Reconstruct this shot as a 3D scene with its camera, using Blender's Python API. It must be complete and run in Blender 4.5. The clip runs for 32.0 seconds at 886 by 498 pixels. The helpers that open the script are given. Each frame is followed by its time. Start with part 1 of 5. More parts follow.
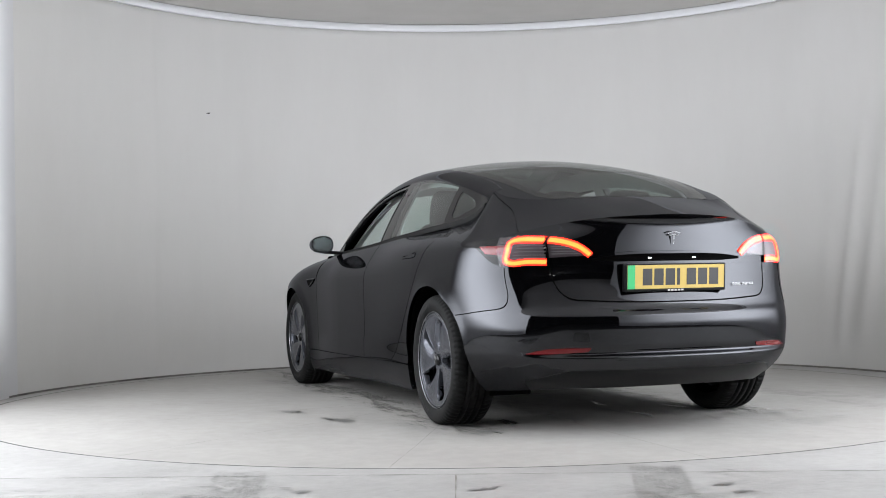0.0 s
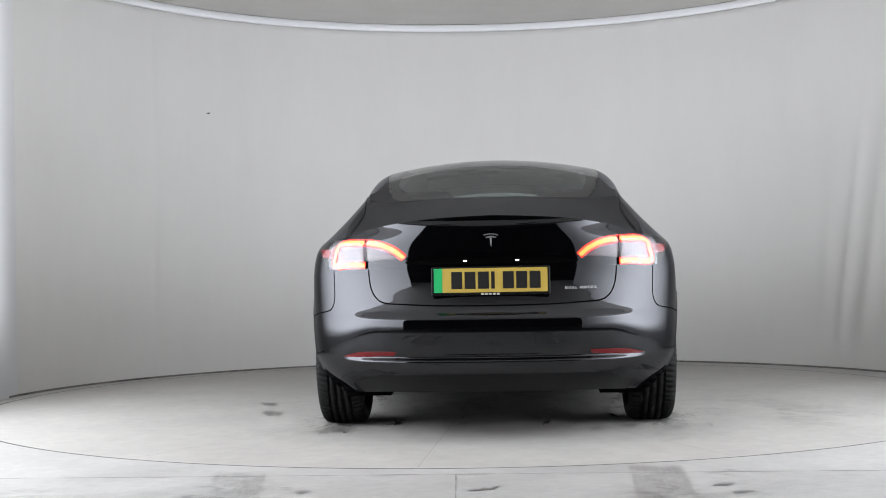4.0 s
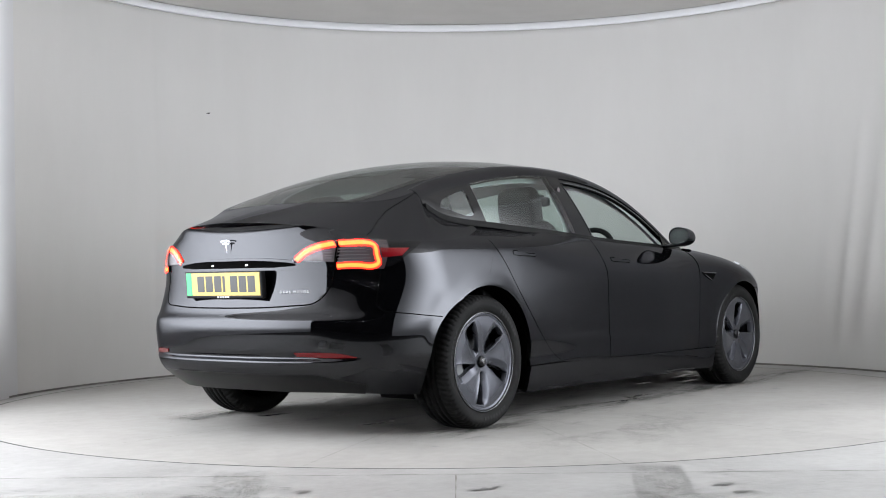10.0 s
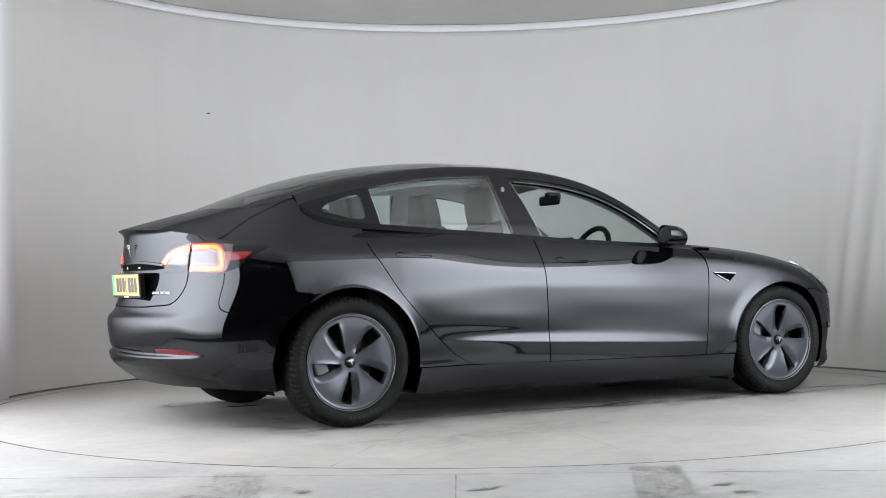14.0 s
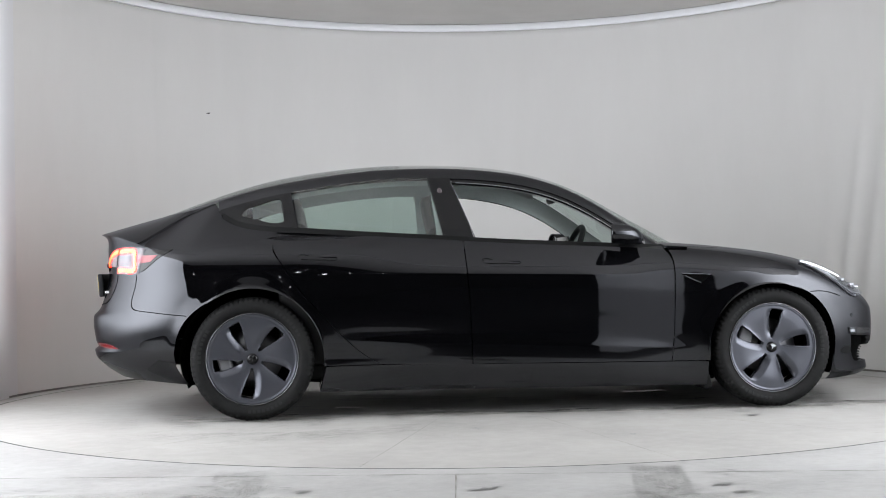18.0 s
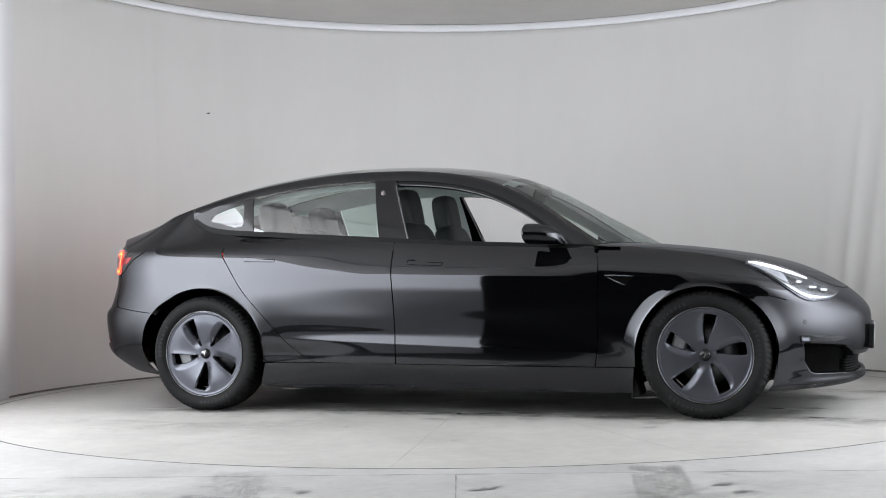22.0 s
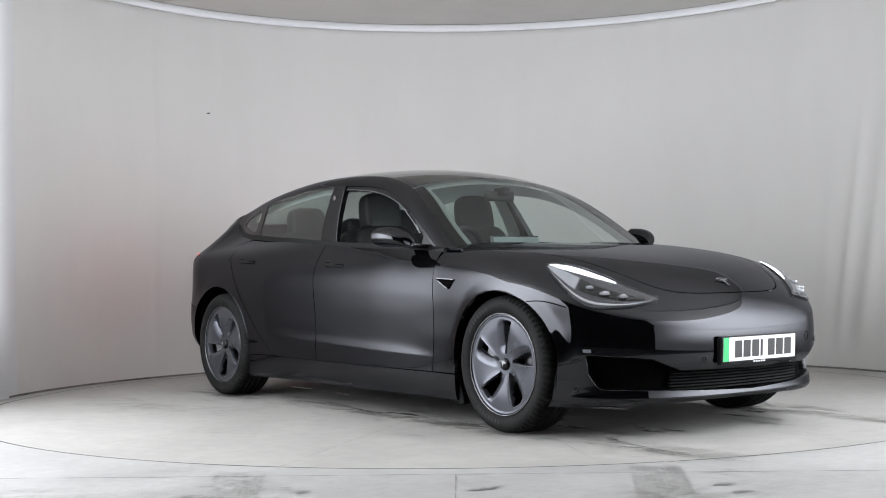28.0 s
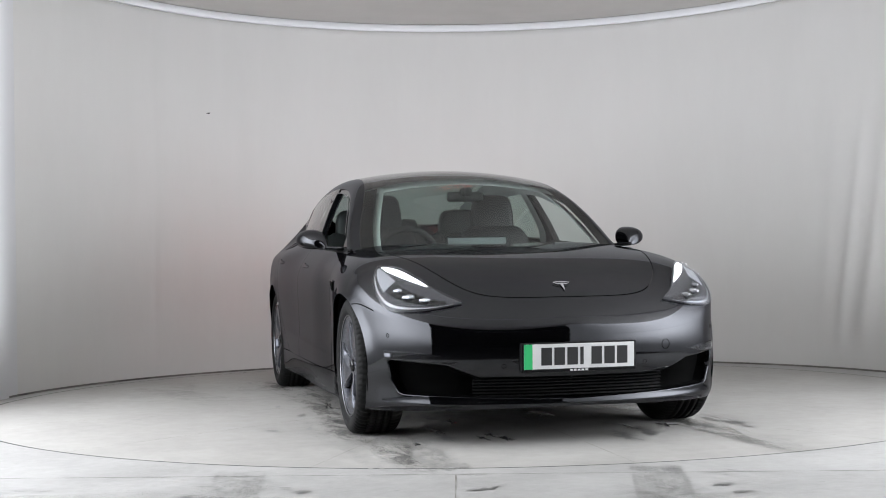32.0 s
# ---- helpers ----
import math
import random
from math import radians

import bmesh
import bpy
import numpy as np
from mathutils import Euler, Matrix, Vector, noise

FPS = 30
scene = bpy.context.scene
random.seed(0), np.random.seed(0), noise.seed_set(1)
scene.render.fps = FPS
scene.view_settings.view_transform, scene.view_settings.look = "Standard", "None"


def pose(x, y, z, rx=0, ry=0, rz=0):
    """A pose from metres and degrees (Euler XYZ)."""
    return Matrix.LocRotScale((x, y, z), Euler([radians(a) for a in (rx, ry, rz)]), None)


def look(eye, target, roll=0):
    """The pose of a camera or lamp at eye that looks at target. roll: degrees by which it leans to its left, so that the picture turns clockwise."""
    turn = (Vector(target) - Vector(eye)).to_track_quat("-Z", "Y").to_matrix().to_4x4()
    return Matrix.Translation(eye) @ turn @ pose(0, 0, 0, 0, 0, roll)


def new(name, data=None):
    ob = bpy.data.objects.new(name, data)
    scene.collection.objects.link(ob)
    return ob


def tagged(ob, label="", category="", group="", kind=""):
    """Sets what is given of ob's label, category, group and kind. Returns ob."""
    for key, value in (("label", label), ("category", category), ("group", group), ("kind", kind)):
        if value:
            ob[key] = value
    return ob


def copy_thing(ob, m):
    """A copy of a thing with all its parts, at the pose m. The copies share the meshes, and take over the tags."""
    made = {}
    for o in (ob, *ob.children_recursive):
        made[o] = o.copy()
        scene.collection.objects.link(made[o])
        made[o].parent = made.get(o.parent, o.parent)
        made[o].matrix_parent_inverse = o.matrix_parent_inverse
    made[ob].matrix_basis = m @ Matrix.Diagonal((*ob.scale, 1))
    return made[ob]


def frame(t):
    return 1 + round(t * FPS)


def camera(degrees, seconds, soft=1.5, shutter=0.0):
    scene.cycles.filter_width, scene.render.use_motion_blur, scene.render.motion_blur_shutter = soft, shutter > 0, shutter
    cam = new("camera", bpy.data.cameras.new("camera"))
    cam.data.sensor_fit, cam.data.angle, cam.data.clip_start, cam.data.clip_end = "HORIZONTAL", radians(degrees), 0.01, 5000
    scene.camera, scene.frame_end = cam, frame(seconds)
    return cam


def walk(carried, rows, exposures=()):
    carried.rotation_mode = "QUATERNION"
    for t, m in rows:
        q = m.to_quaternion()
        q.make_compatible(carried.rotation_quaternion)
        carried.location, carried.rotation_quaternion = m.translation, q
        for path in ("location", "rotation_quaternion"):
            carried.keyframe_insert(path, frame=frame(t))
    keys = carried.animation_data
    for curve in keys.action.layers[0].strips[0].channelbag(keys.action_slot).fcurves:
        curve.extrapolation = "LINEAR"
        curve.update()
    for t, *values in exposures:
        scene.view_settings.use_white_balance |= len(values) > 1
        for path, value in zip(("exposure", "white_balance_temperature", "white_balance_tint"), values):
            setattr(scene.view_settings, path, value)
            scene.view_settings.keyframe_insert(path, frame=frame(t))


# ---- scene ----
EYE = (0.0, -8.228, 0.788)
STILL = look(EYE, (EYE[0] - 0.0211541, EYE[1] + 0.99963, EYE[2] + 0.0170881), -1.017)
cam = camera(37.34, 32.0, soft=1.0)
walk(cam, [(0.0, STILL), (32.0, STILL)])

# ---- light ----
world = bpy.data.worlds.new("dark_hall")
scene.world = world
world.use_nodes = True
world.node_tree.nodes["Background"].inputs[0].default_value = (0.5, 0.55, 0.65, 1)
world.node_tree.nodes["Background"].inputs[1].default_value = 0.002
scene.view_settings.exposure = 0.0
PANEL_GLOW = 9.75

# ---- materials ----


def material(name, base, rough=0.5, metal=0.0, coat=0.0, spec=0.5, glow=None, power=0.0):
    m = bpy.data.materials.new(name)
    m.use_nodes = True
    b = m.node_tree.nodes["Principled BSDF"]
    b.inputs["Base Color"].default_value = (*base, 1)
    b.inputs["Roughness"].default_value = rough
    b.inputs["Metallic"].default_value = metal
    b.inputs["Coat Weight"].default_value = coat
    b.inputs["Coat Roughness"].default_value = 0.02
    b.inputs["Specular IOR Level"].default_value = spec
    if glow:
        b.inputs["Emission Color"].default_value = (*glow, 1)
        b.inputs["Emission Strength"].default_value = power
    return m


def node(m, kind, **values):
    n = m.node_tree.nodes.new(kind)
    for k, v in values.items():
        n.inputs[k].default_value = v
    return n


def link(m, a, out, b, into):
    m.node_tree.links.new(a.outputs[out], b.inputs[into])


def mottle(m, dark, light, scales=(1.2, 14.0), weights=(0.6, 0.4), bump=0.0, fine=90.0, stretch=(1, 1, 1), rough=None):
    """Two scales of variation between two base colours, with fine relief."""
    b = m.node_tree.nodes["Principled BSDF"]
    co = node(m, "ShaderNodeTexCoord")
    mp = node(m, "ShaderNodeMapping", Scale=stretch)
    link(m, co, "Object", mp, "Vector")
    n1 = node(m, "ShaderNodeTexNoise", Scale=scales[0], Detail=5.0, Roughness=0.6)
    n2 = node(m, "ShaderNodeTexNoise", Scale=scales[1], Detail=6.0, Roughness=0.65)
    link(m, mp, "Vector", n1, "Vector")
    link(m, mp, "Vector", n2, "Vector")
    a1 = node(m, "ShaderNodeMath")
    a1.operation = "MULTIPLY"
    a1.inputs[1].default_value = weights[0]
    link(m, n1, "Fac", a1, 0)
    a2 = node(m, "ShaderNodeMath")
    a2.operation = "MULTIPLY_ADD"
    a2.inputs[1].default_value = weights[1]
    link(m, n2, "Fac", a2, 0)
    link(m, a1, "Value", a2, 2)
    ramp = node(m, "ShaderNodeValToRGB")
    ramp.color_ramp.elements[0].position, ramp.color_ramp.elements[1].position = 0.36, 0.64
    ramp.color_ramp.elements[0].color, ramp.color_ramp.elements[1].color = (*dark, 1), (*light, 1)
    link(m, a2, "Value", ramp, "Fac")
    link(m, ramp, "Color", b, "Base Color")
    if rough:
        mr = node(m, "ShaderNodeMapRange")
        mr.inputs["To Min"].default_value, mr.inputs["To Max"].default_value = rough
        link(m, n1, "Fac", mr, "Value")
        link(m, mr, "Result", b, "Roughness")
    if bump:
        n3 = node(m, "ShaderNodeTexNoise", Scale=fine, Detail=4.0)
        link(m, mp, "Vector", n3, "Vector")
        bp = node(m, "ShaderNodeBump", Strength=bump, Distance=0.01)
        link(m, n3, "Fac", bp, "Height")
        link(m, bp, "Normal", b, "Normal")
    return m




def lacquer(name, base, tint, rough, straight, graze):
    """Gloss paint: a dark ground under a clear coat that mirrors by its Fresnel."""
    m = bpy.data.materials.new(name)
    m.use_nodes = True
    t = m.node_tree
    t.nodes.remove(t.nodes["Principled BSDF"])
    ground = node(m, "ShaderNodeBsdfDiffuse", Color=(*base, 1))
    shine = node(m, "ShaderNodeBsdfGlossy", Color=(*tint, 1), Roughness=rough)
    lw = node(m, "ShaderNodeLayerWeight", Blend=0.5)
    rise = node(m, "ShaderNodeMath")
    rise.operation = "POWER"
    rise.inputs[1].default_value = 5.0
    link(m, lw, "Facing", rise, 0)
    f = node(m, "ShaderNodeMath")
    f.operation = "MULTIPLY_ADD"
    f.inputs[1].default_value, f.inputs[2].default_value = graze, straight
    link(m, rise, "Value", f, 0)
    mix = node(m, "ShaderNodeMixShader")
    link(m, f, "Value", mix, 0)
    t.links.new(ground.outputs[0], mix.inputs[1])
    t.links.new(shine.outputs[0], mix.inputs[2])
    t.links.new(mix.outputs[0], t.nodes["Material Output"].inputs["Surface"])
    return m


PAINT = lacquer("black_paint", (0.0014, 0.0014, 0.0017), (0.93, 0.945, 1.0), 0.035, 0.050, 0.40)
TRIM = material("satin_black_trim", (0.004, 0.004, 0.0045), 0.12, spec=0.28)
PLASTIC = material("grained_black_plastic", (0.006, 0.006, 0.0065), 0.38, spec=0.14)
RUBBER = mottle(material("tyre_rubber", (0.012, 0.012, 0.012), 0.7, spec=0.13), (0.005, 0.005, 0.005), (0.011, 0.011, 0.0105), (6, 40), bump=0.12)
GAP = material("gap_black", (0.0012, 0.0012, 0.0012), 0.8, spec=0.02)
AERO = material("grey_wheel_cover", (0.062, 0.065, 0.076), 0.27, 0.60)
RIM_EDGE = material("machined_rim_edge", (0.20, 0.205, 0.215), 0.25, 0.8)
CALIPER = material("cast_caliper", (0.13, 0.133, 0.137), 0.5, 0.3)
SLAT = material("matt_black_slat", (0.004, 0.004, 0.004), 0.6, spec=0.12)
SILVER = material("bright_metal", (0.75, 0.76, 0.78), 0.18, 1.0)
STEEL = mottle(material("brake_steel", (0.35, 0.35, 0.36), 0.4, 1.0), (0.07, 0.07, 0.073), (0.12, 0.12, 0.123))
CLOTH = mottle(material("black_seat_cover", (0.009, 0.009, 0.010), 0.6), (0.0035, 0.0035, 0.004), (0.008, 0.008, 0.009), (5, 60), bump=0.1)
GREYCLOTH = mottle(material("light_grey_headliner", (0.5, 0.5, 0.49), 0.85), (0.44, 0.44, 0.43), (0.54, 0.54, 0.53), (3, 50))
DASH = material("dark_dashboard", (0.012, 0.012, 0.0125), 0.55, spec=0.3)
WOODTRIM = material("pale_dash_trim", (0.30, 0.27, 0.23), 0.5)
SCREEN = material("glass_screen", (0.01, 0.012, 0.014), 0.12)
WHITE_PL = mottle(material("white_plate", (0.66, 0.66, 0.65), 0.35), (0.55, 0.55, 0.545), (0.60, 0.60, 0.595))
YELLOW_PL = mottle(material("yellow_plate", (0.62, 0.42, 0.06), 0.35), (0.47, 0.335, 0.065), (0.53, 0.38, 0.08))
GREEN_PL = material("green_flash", (0.02, 0.42, 0.13), 0.4)
INK = material("plate_black", (0.012, 0.012, 0.012), 0.4)
RED_LENS = material("red_reflector", (0.15, 0.003, 0.006), 0.15)
RED_BAR = material("bright_red_reflector", (0.11, 0.003, 0.005), 0.12)
GLOW_RED = material("lit_red_light", (0.5, 0.02, 0.01), 0.2, glow=(1.0, 0.010, 0.0035), power=12.0)
GLOW_RIM = material("lit_amber_edge", (0.5, 0.06, 0.02), 0.2, glow=(1.0, 0.065, 0.010), power=11.0)
GLOW_WHITE = material("lit_white_light", (0.8, 0.8, 0.8), 0.2, glow=(0.95, 0.97, 1.0), power=3.2)
LAMP_CHROME = material("lamp_reflector", (0.55, 0.56, 0.58), 0.12, 1.0)
LAMP_GREY = material("bright_lamp_reflector", (0.42, 0.43, 0.45), 0.22, 0.5)
LAMP_SMOKE = material("lamp_bezel", (0.07, 0.055, 0.058), 0.3, 0.3)
CLEAR_WHITE = material("clear_ribbed_lens", (0.22, 0.20, 0.205), 0.25, 0.3, 0.1)
FOG_LENS = material("smoky_clear_lens", (0.30, 0.31, 0.33), 0.10, 0.4, 0.6, 0.5)


def glass(name, tint, gloss_rough=0.01, gloss=0.032, graze=0.85):
    """Thin tinted pane: passes light straight through and mirrors by its Fresnel."""
    m = bpy.data.materials.new(name)
    m.use_nodes = True
    t = m.node_tree
    t.nodes.remove(t.nodes["Principled BSDF"])
    clear = t.nodes.new("ShaderNodeBsdfTransparent")
    clear.inputs["Color"].default_value = (*tint, 1)
    shine = t.nodes.new("ShaderNodeBsdfGlossy")
    shine.inputs["Roughness"].default_value = gloss_rough
    shine.inputs["Color"].default_value = (1, 1, 1, 1)
    lw = t.nodes.new("ShaderNodeLayerWeight")
    lw.inputs["Blend"].default_value = 0.5
    pw5 = t.nodes.new("ShaderNodeMath")
    pw5.operation = "POWER"
    pw5.inputs[1].default_value = 4.5
    t.links.new(lw.outputs["Facing"], pw5.inputs[0])
    f = t.nodes.new("ShaderNodeMath")
    f.operation = "MULTIPLY_ADD"
    f.inputs[1].default_value, f.inputs[2].default_value = graze, gloss
    t.links.new(pw5.outputs[0], f.inputs[0])
    mix = t.nodes.new("ShaderNodeMixShader")
    t.links.new(f.outputs[0], mix.inputs[0])
    t.links.new(clear.outputs[0], mix.inputs[1])
    t.links.new(shine.outputs[0], mix.inputs[2])
    t.links.new(mix.outputs[0], t.nodes["Material Output"].inputs["Surface"])
    return m


SIDE_GLASS = glass("side_glass", (0.62, 0.72, 0.685), 0.01, 0.085)
SCREEN_GLASS = glass("windscreen_glass", (0.60, 0.68, 0.65), 0.01, 0.045, 0.5)
DARK_GLASS = glass("dark_roof_glass", (0.10, 0.105, 0.11))
REAR_GLASS = glass("rear_glass", (0.33, 0.39, 0.37), 0.01, 0.042, 0.6)
LENS = glass("lamp_lens", (0.92, 0.93, 0.95), 0.02, 0.030, 0.4)

WALL = mottle(material("white_wall", (0.74, 0.735, 0.73), 0.8), (0.586, 0.575, 0.556), (0.614, 0.603, 0.584), (0.7, 5), bump=0.05, fine=30, stretch=(1, 1, 0.25))
CEIL = mottle(material("stretch_ceiling", (0.6, 0.585, 0.57), 0.9), (0.60, 0.582, 0.56), (0.65, 0.63, 0.607), (0.5, 4))
RIMSTRIP = material("white_strip", (0.85, 0.85, 0.87), 0.5)
CONCRETE = mottle(material("pale_concrete", (0.6, 0.59, 0.56), 0.6, spec=0.16), (0.280, 0.272, 0.255), (0.345, 0.336, 0.316), (1.6, 11), bump=0.12, fine=60, rough=(0.5, 0.85))
CONCRETE2 = mottle(material("hall_concrete", (0.6, 0.59, 0.56), 0.65, spec=0.16), (0.270, 0.2665, 0.255), (0.340, 0.336, 0.323), (2.2, 16), bump=0.2, fine=45, rough=(0.4, 0.8))
SEAM = material("dark_seam", (0.06, 0.055, 0.045), 0.8)
FOOTLINE = mottle(material("dirty_foot_line", (0.2, 0.19, 0.17), 0.8), (0.05, 0.047, 0.041), (0.19, 0.182, 0.163), (3, 20))
HAIRLINE = mottle(material("thin_floor_joint", (0.2, 0.19, 0.17), 0.8), (0.12, 0.112, 0.098), (0.24, 0.228, 0.205), (4, 25))
STAIN = mottle(material("dirty_concrete", (0.15, 0.147, 0.14), 0.55), (0.085, 0.083, 0.078), (0.21, 0.206, 0.197), (7, 40), rough=(0.25, 0.7))
PRINT = mottle(material("rubber_scuff", (0.2, 0.197, 0.19), 0.6), (0.20, 0.196, 0.185), (0.285, 0.28, 0.268), (9, 50))
WET = material("damp_concrete", (0.12, 0.118, 0.112), 0.22)
# the unseen hall's lack of light is put into these near-black colours
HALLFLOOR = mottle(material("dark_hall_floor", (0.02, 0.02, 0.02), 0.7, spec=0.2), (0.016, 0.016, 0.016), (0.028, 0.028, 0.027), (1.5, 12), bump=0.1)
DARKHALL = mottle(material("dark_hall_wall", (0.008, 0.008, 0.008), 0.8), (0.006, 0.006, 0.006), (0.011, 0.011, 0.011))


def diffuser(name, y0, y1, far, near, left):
    """White wall with light falloff put into its own glow: it starts to glow at y0, is full at y1 and fades from near
    to far, where a share is left, and towards its foot.
    """
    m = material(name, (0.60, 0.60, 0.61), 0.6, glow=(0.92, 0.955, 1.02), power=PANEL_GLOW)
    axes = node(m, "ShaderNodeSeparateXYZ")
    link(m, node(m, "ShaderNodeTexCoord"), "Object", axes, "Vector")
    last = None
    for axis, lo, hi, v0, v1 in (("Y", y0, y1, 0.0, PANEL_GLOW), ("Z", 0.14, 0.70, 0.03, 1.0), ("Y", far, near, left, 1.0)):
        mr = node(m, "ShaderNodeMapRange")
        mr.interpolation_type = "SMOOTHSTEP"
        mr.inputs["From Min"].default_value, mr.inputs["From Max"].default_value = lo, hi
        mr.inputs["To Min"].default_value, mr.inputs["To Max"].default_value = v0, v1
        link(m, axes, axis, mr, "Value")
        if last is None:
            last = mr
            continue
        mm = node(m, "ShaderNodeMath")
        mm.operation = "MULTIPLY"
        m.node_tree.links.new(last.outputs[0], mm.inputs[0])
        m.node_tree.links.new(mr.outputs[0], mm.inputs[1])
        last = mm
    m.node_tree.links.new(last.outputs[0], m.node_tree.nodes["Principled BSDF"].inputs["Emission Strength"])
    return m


PANEL_L = diffuser("glow_wall_left", 0.54, -1.95, -5.45, -2.40, 0.40)
PANEL_R = diffuser("glow_wall_right", 0.30, -2.45, -5.3, -2.60, 0.03)
SPOT = material("lit_spot", (0.9, 0.9, 0.9), 0.4, glow=(1, 1, 0.98), power=60.0)

# ---- mesh helpers ----


def mesh_object(name, verts, faces, mats, parent=None, index=None, smooth=True, label=""):
    me = bpy.data.meshes.new(name)
    me.from_pydata([tuple(v) for v in verts], [], [tuple(f) for f in faces])
    for m in mats if isinstance(mats, (list, tuple)) else [mats]:
        me.materials.append(m)
    if index is not None:
        me.polygons.foreach_set("material_index", np.asarray(index, dtype=np.int32))
    me.polygons.foreach_set("use_smooth", np.full(len(me.polygons), smooth))
    me.update()
    ob = new(name, me)
    if parent is not None:
        ob.parent = parent
    if label:
        tagged(ob, label)
    return ob


def part(name, bm, mat, parent, label=""):
    me = bpy.data.meshes.new(name)
    bm.to_mesh(me)
    bm.free()
    me.materials.append(mat)
    ob = new(name, me)
    ob.parent = parent
    if label:
        tagged(ob, label)
    return ob


def sheet(name, P, mats, parent=None, index=None, flange=0.0, label="", out=None, closed=False, lift=0.0):
    """A smooth patch from an (n, m, 3) grid, with a turned-in rim of the given depth. out: a point inside, away from which it faces."""
    P = np.array(P, dtype=float)
    n, m = P.shape[:2]
    du, dv = np.gradient(P, axis=0), np.gradient(P, axis=1)
    N = np.cross(du, dv)
    N /= np.maximum(np.linalg.norm(N, axis=2, keepdims=True), 1e-9)
    o = np.array(out if out is not None else (np.mean(P[..., 0]) * 0.8, 0.0, 0.55))
    flip = np.sum((P - o) * N) < 0
    if flip:
        N = -N
    P = P + N * lift
    V = P.reshape(-1, 3)
    i = np.arange(n * m).reshape(n, m)
    a, b, c, d = i[:-1, :-1].ravel(), i[1:, :-1].ravel(), i[1:, 1:].ravel(), i[:-1, 1:].ravel()
    Fc = np.stack([a, b, c, d] if not flip else [a, d, c, b], 1)
    if closed:
        a, b, c, d = i[:-1, -1], i[1:, -1], i[1:, 0], i[:-1, 0]
        Fc = np.concatenate([Fc, np.stack([a, b, c, d] if not flip else [a, d, c, b], 1)])
    idx = list(np.asarray(index).ravel()) if index is not None else [0] * len(Fc)
    if flange:
        loop = np.concatenate([i[0, :], i[1:, -1], i[-1, -2::-1], i[-2:0:-1, 0]])
        top, low = V[loop], V[loop] - N.reshape(-1, 3)[loop] * flange
        k = len(loop)
        base = len(V)
        V = np.concatenate([V, top, low])
        j = np.arange(k)
        jn = (j + 1) % k
        R = np.stack([base + j, base + jn, base + k + jn, base + k + j], 1)
        if flip:
            R = R[:, ::-1]
        Fc = np.concatenate([Fc, R])
        idx += [0] * k
    return mesh_object(name, V, Fc, mats, parent, idx, True, label)


def spline(pts):
    """Natural cubic spline through (x, y) knots, straight beyond its ends."""
    x, y = np.array([p[0] for p in pts], float), np.array([p[1] for p in pts], float)
    n, h = len(x), np.diff(np.array([p[0] for p in pts], float))
    A, r = np.eye(n), np.zeros(n)
    for k in range(1, n - 1):
        A[k, k - 1:k + 2] = h[k - 1], 2 * (h[k - 1] + h[k]), h[k]
        r[k] = 6 * ((y[k + 1] - y[k]) / h[k] - (y[k] - y[k - 1]) / h[k - 1])
    M = np.linalg.solve(A, r)

    def f(t):
        t = np.asarray(t, float)
        c = np.clip(t, x[0], x[-1])
        k = np.clip(np.searchsorted(x, c) - 1, 0, n - 2)
        a, b = x[k + 1] - c, c - x[k]
        v = (M[k] * a**3 + M[k + 1] * b**3) / (6 * h[k]) + (y[k] / h[k] - M[k] * h[k] / 6) * a + (y[k + 1] / h[k] - M[k + 1] * h[k] / 6) * b
        lo = (y[1] - y[0]) / h[0] - h[0] * (2 * M[0] + M[1]) / 6
        hi = (y[-1] - y[-2]) / h[-1] + h[-1] * (2 * M[-1] + M[-2]) / 6
        return v + np.where(t < x[0], (t - x[0]) * lo, 0) + np.where(t > x[-1], (t - x[-1]) * hi, 0)
    return f


def along(pts, n, smooth=True):
    """n points evenly along a curve through pts."""
    p = np.array(pts, float)
    d = np.concatenate([[0], np.cumsum(np.linalg.norm(np.diff(p, axis=0), axis=1))])
    t = np.linspace(0, d[-1], n)
    if smooth and len(p) > 2:
        return np.stack([spline(list(zip(d, p[:, k])))(t) for k in range(p.shape[1])], 1)
    return np.stack([np.interp(t, d, p[:, k]) for k in range(p.shape[1])], 1)


def coons(bottom, top, left, right, nu, nv, smooth=True):
    """Grid (nu, nv, 2) between four border curves; bottom and top run left to right, left and right run up."""
    b, t, l, r = along(bottom, nu, smooth), along(top, nu, smooth), along(left, nv, smooth), along(right, nv, smooth)
    u, v = np.linspace(0, 1, nu)[:, None, None], np.linspace(0, 1, nv)[None, :, None]
    g = (1 - v) * b[:, None] + v * t[:, None] + (1 - u) * l[None] + u * r[None]
    return g - ((1 - u) * (1 - v) * b[0] + u * (1 - v) * b[-1] + (1 - u) * v * t[0] + u * v * t[-1])


def ease(x, a, b):
    t = np.clip((np.asarray(x, float) - a) / (b - a), 0, 1)
    return t * t * (3 - 2 * t)


def box(bm, size, m=Matrix.Identity(4), bevel=0.0):
    made = bmesh.ops.create_cube(bm, size=1, matrix=m @ Matrix.Diagonal((*size, 1)))
    if bevel:
        edges = {e for v in made["verts"] for e in v.link_edges}
        bmesh.ops.bevel(bm, geom=list(edges), offset=bevel, segments=3, affect="EDGES", profile=0.6)


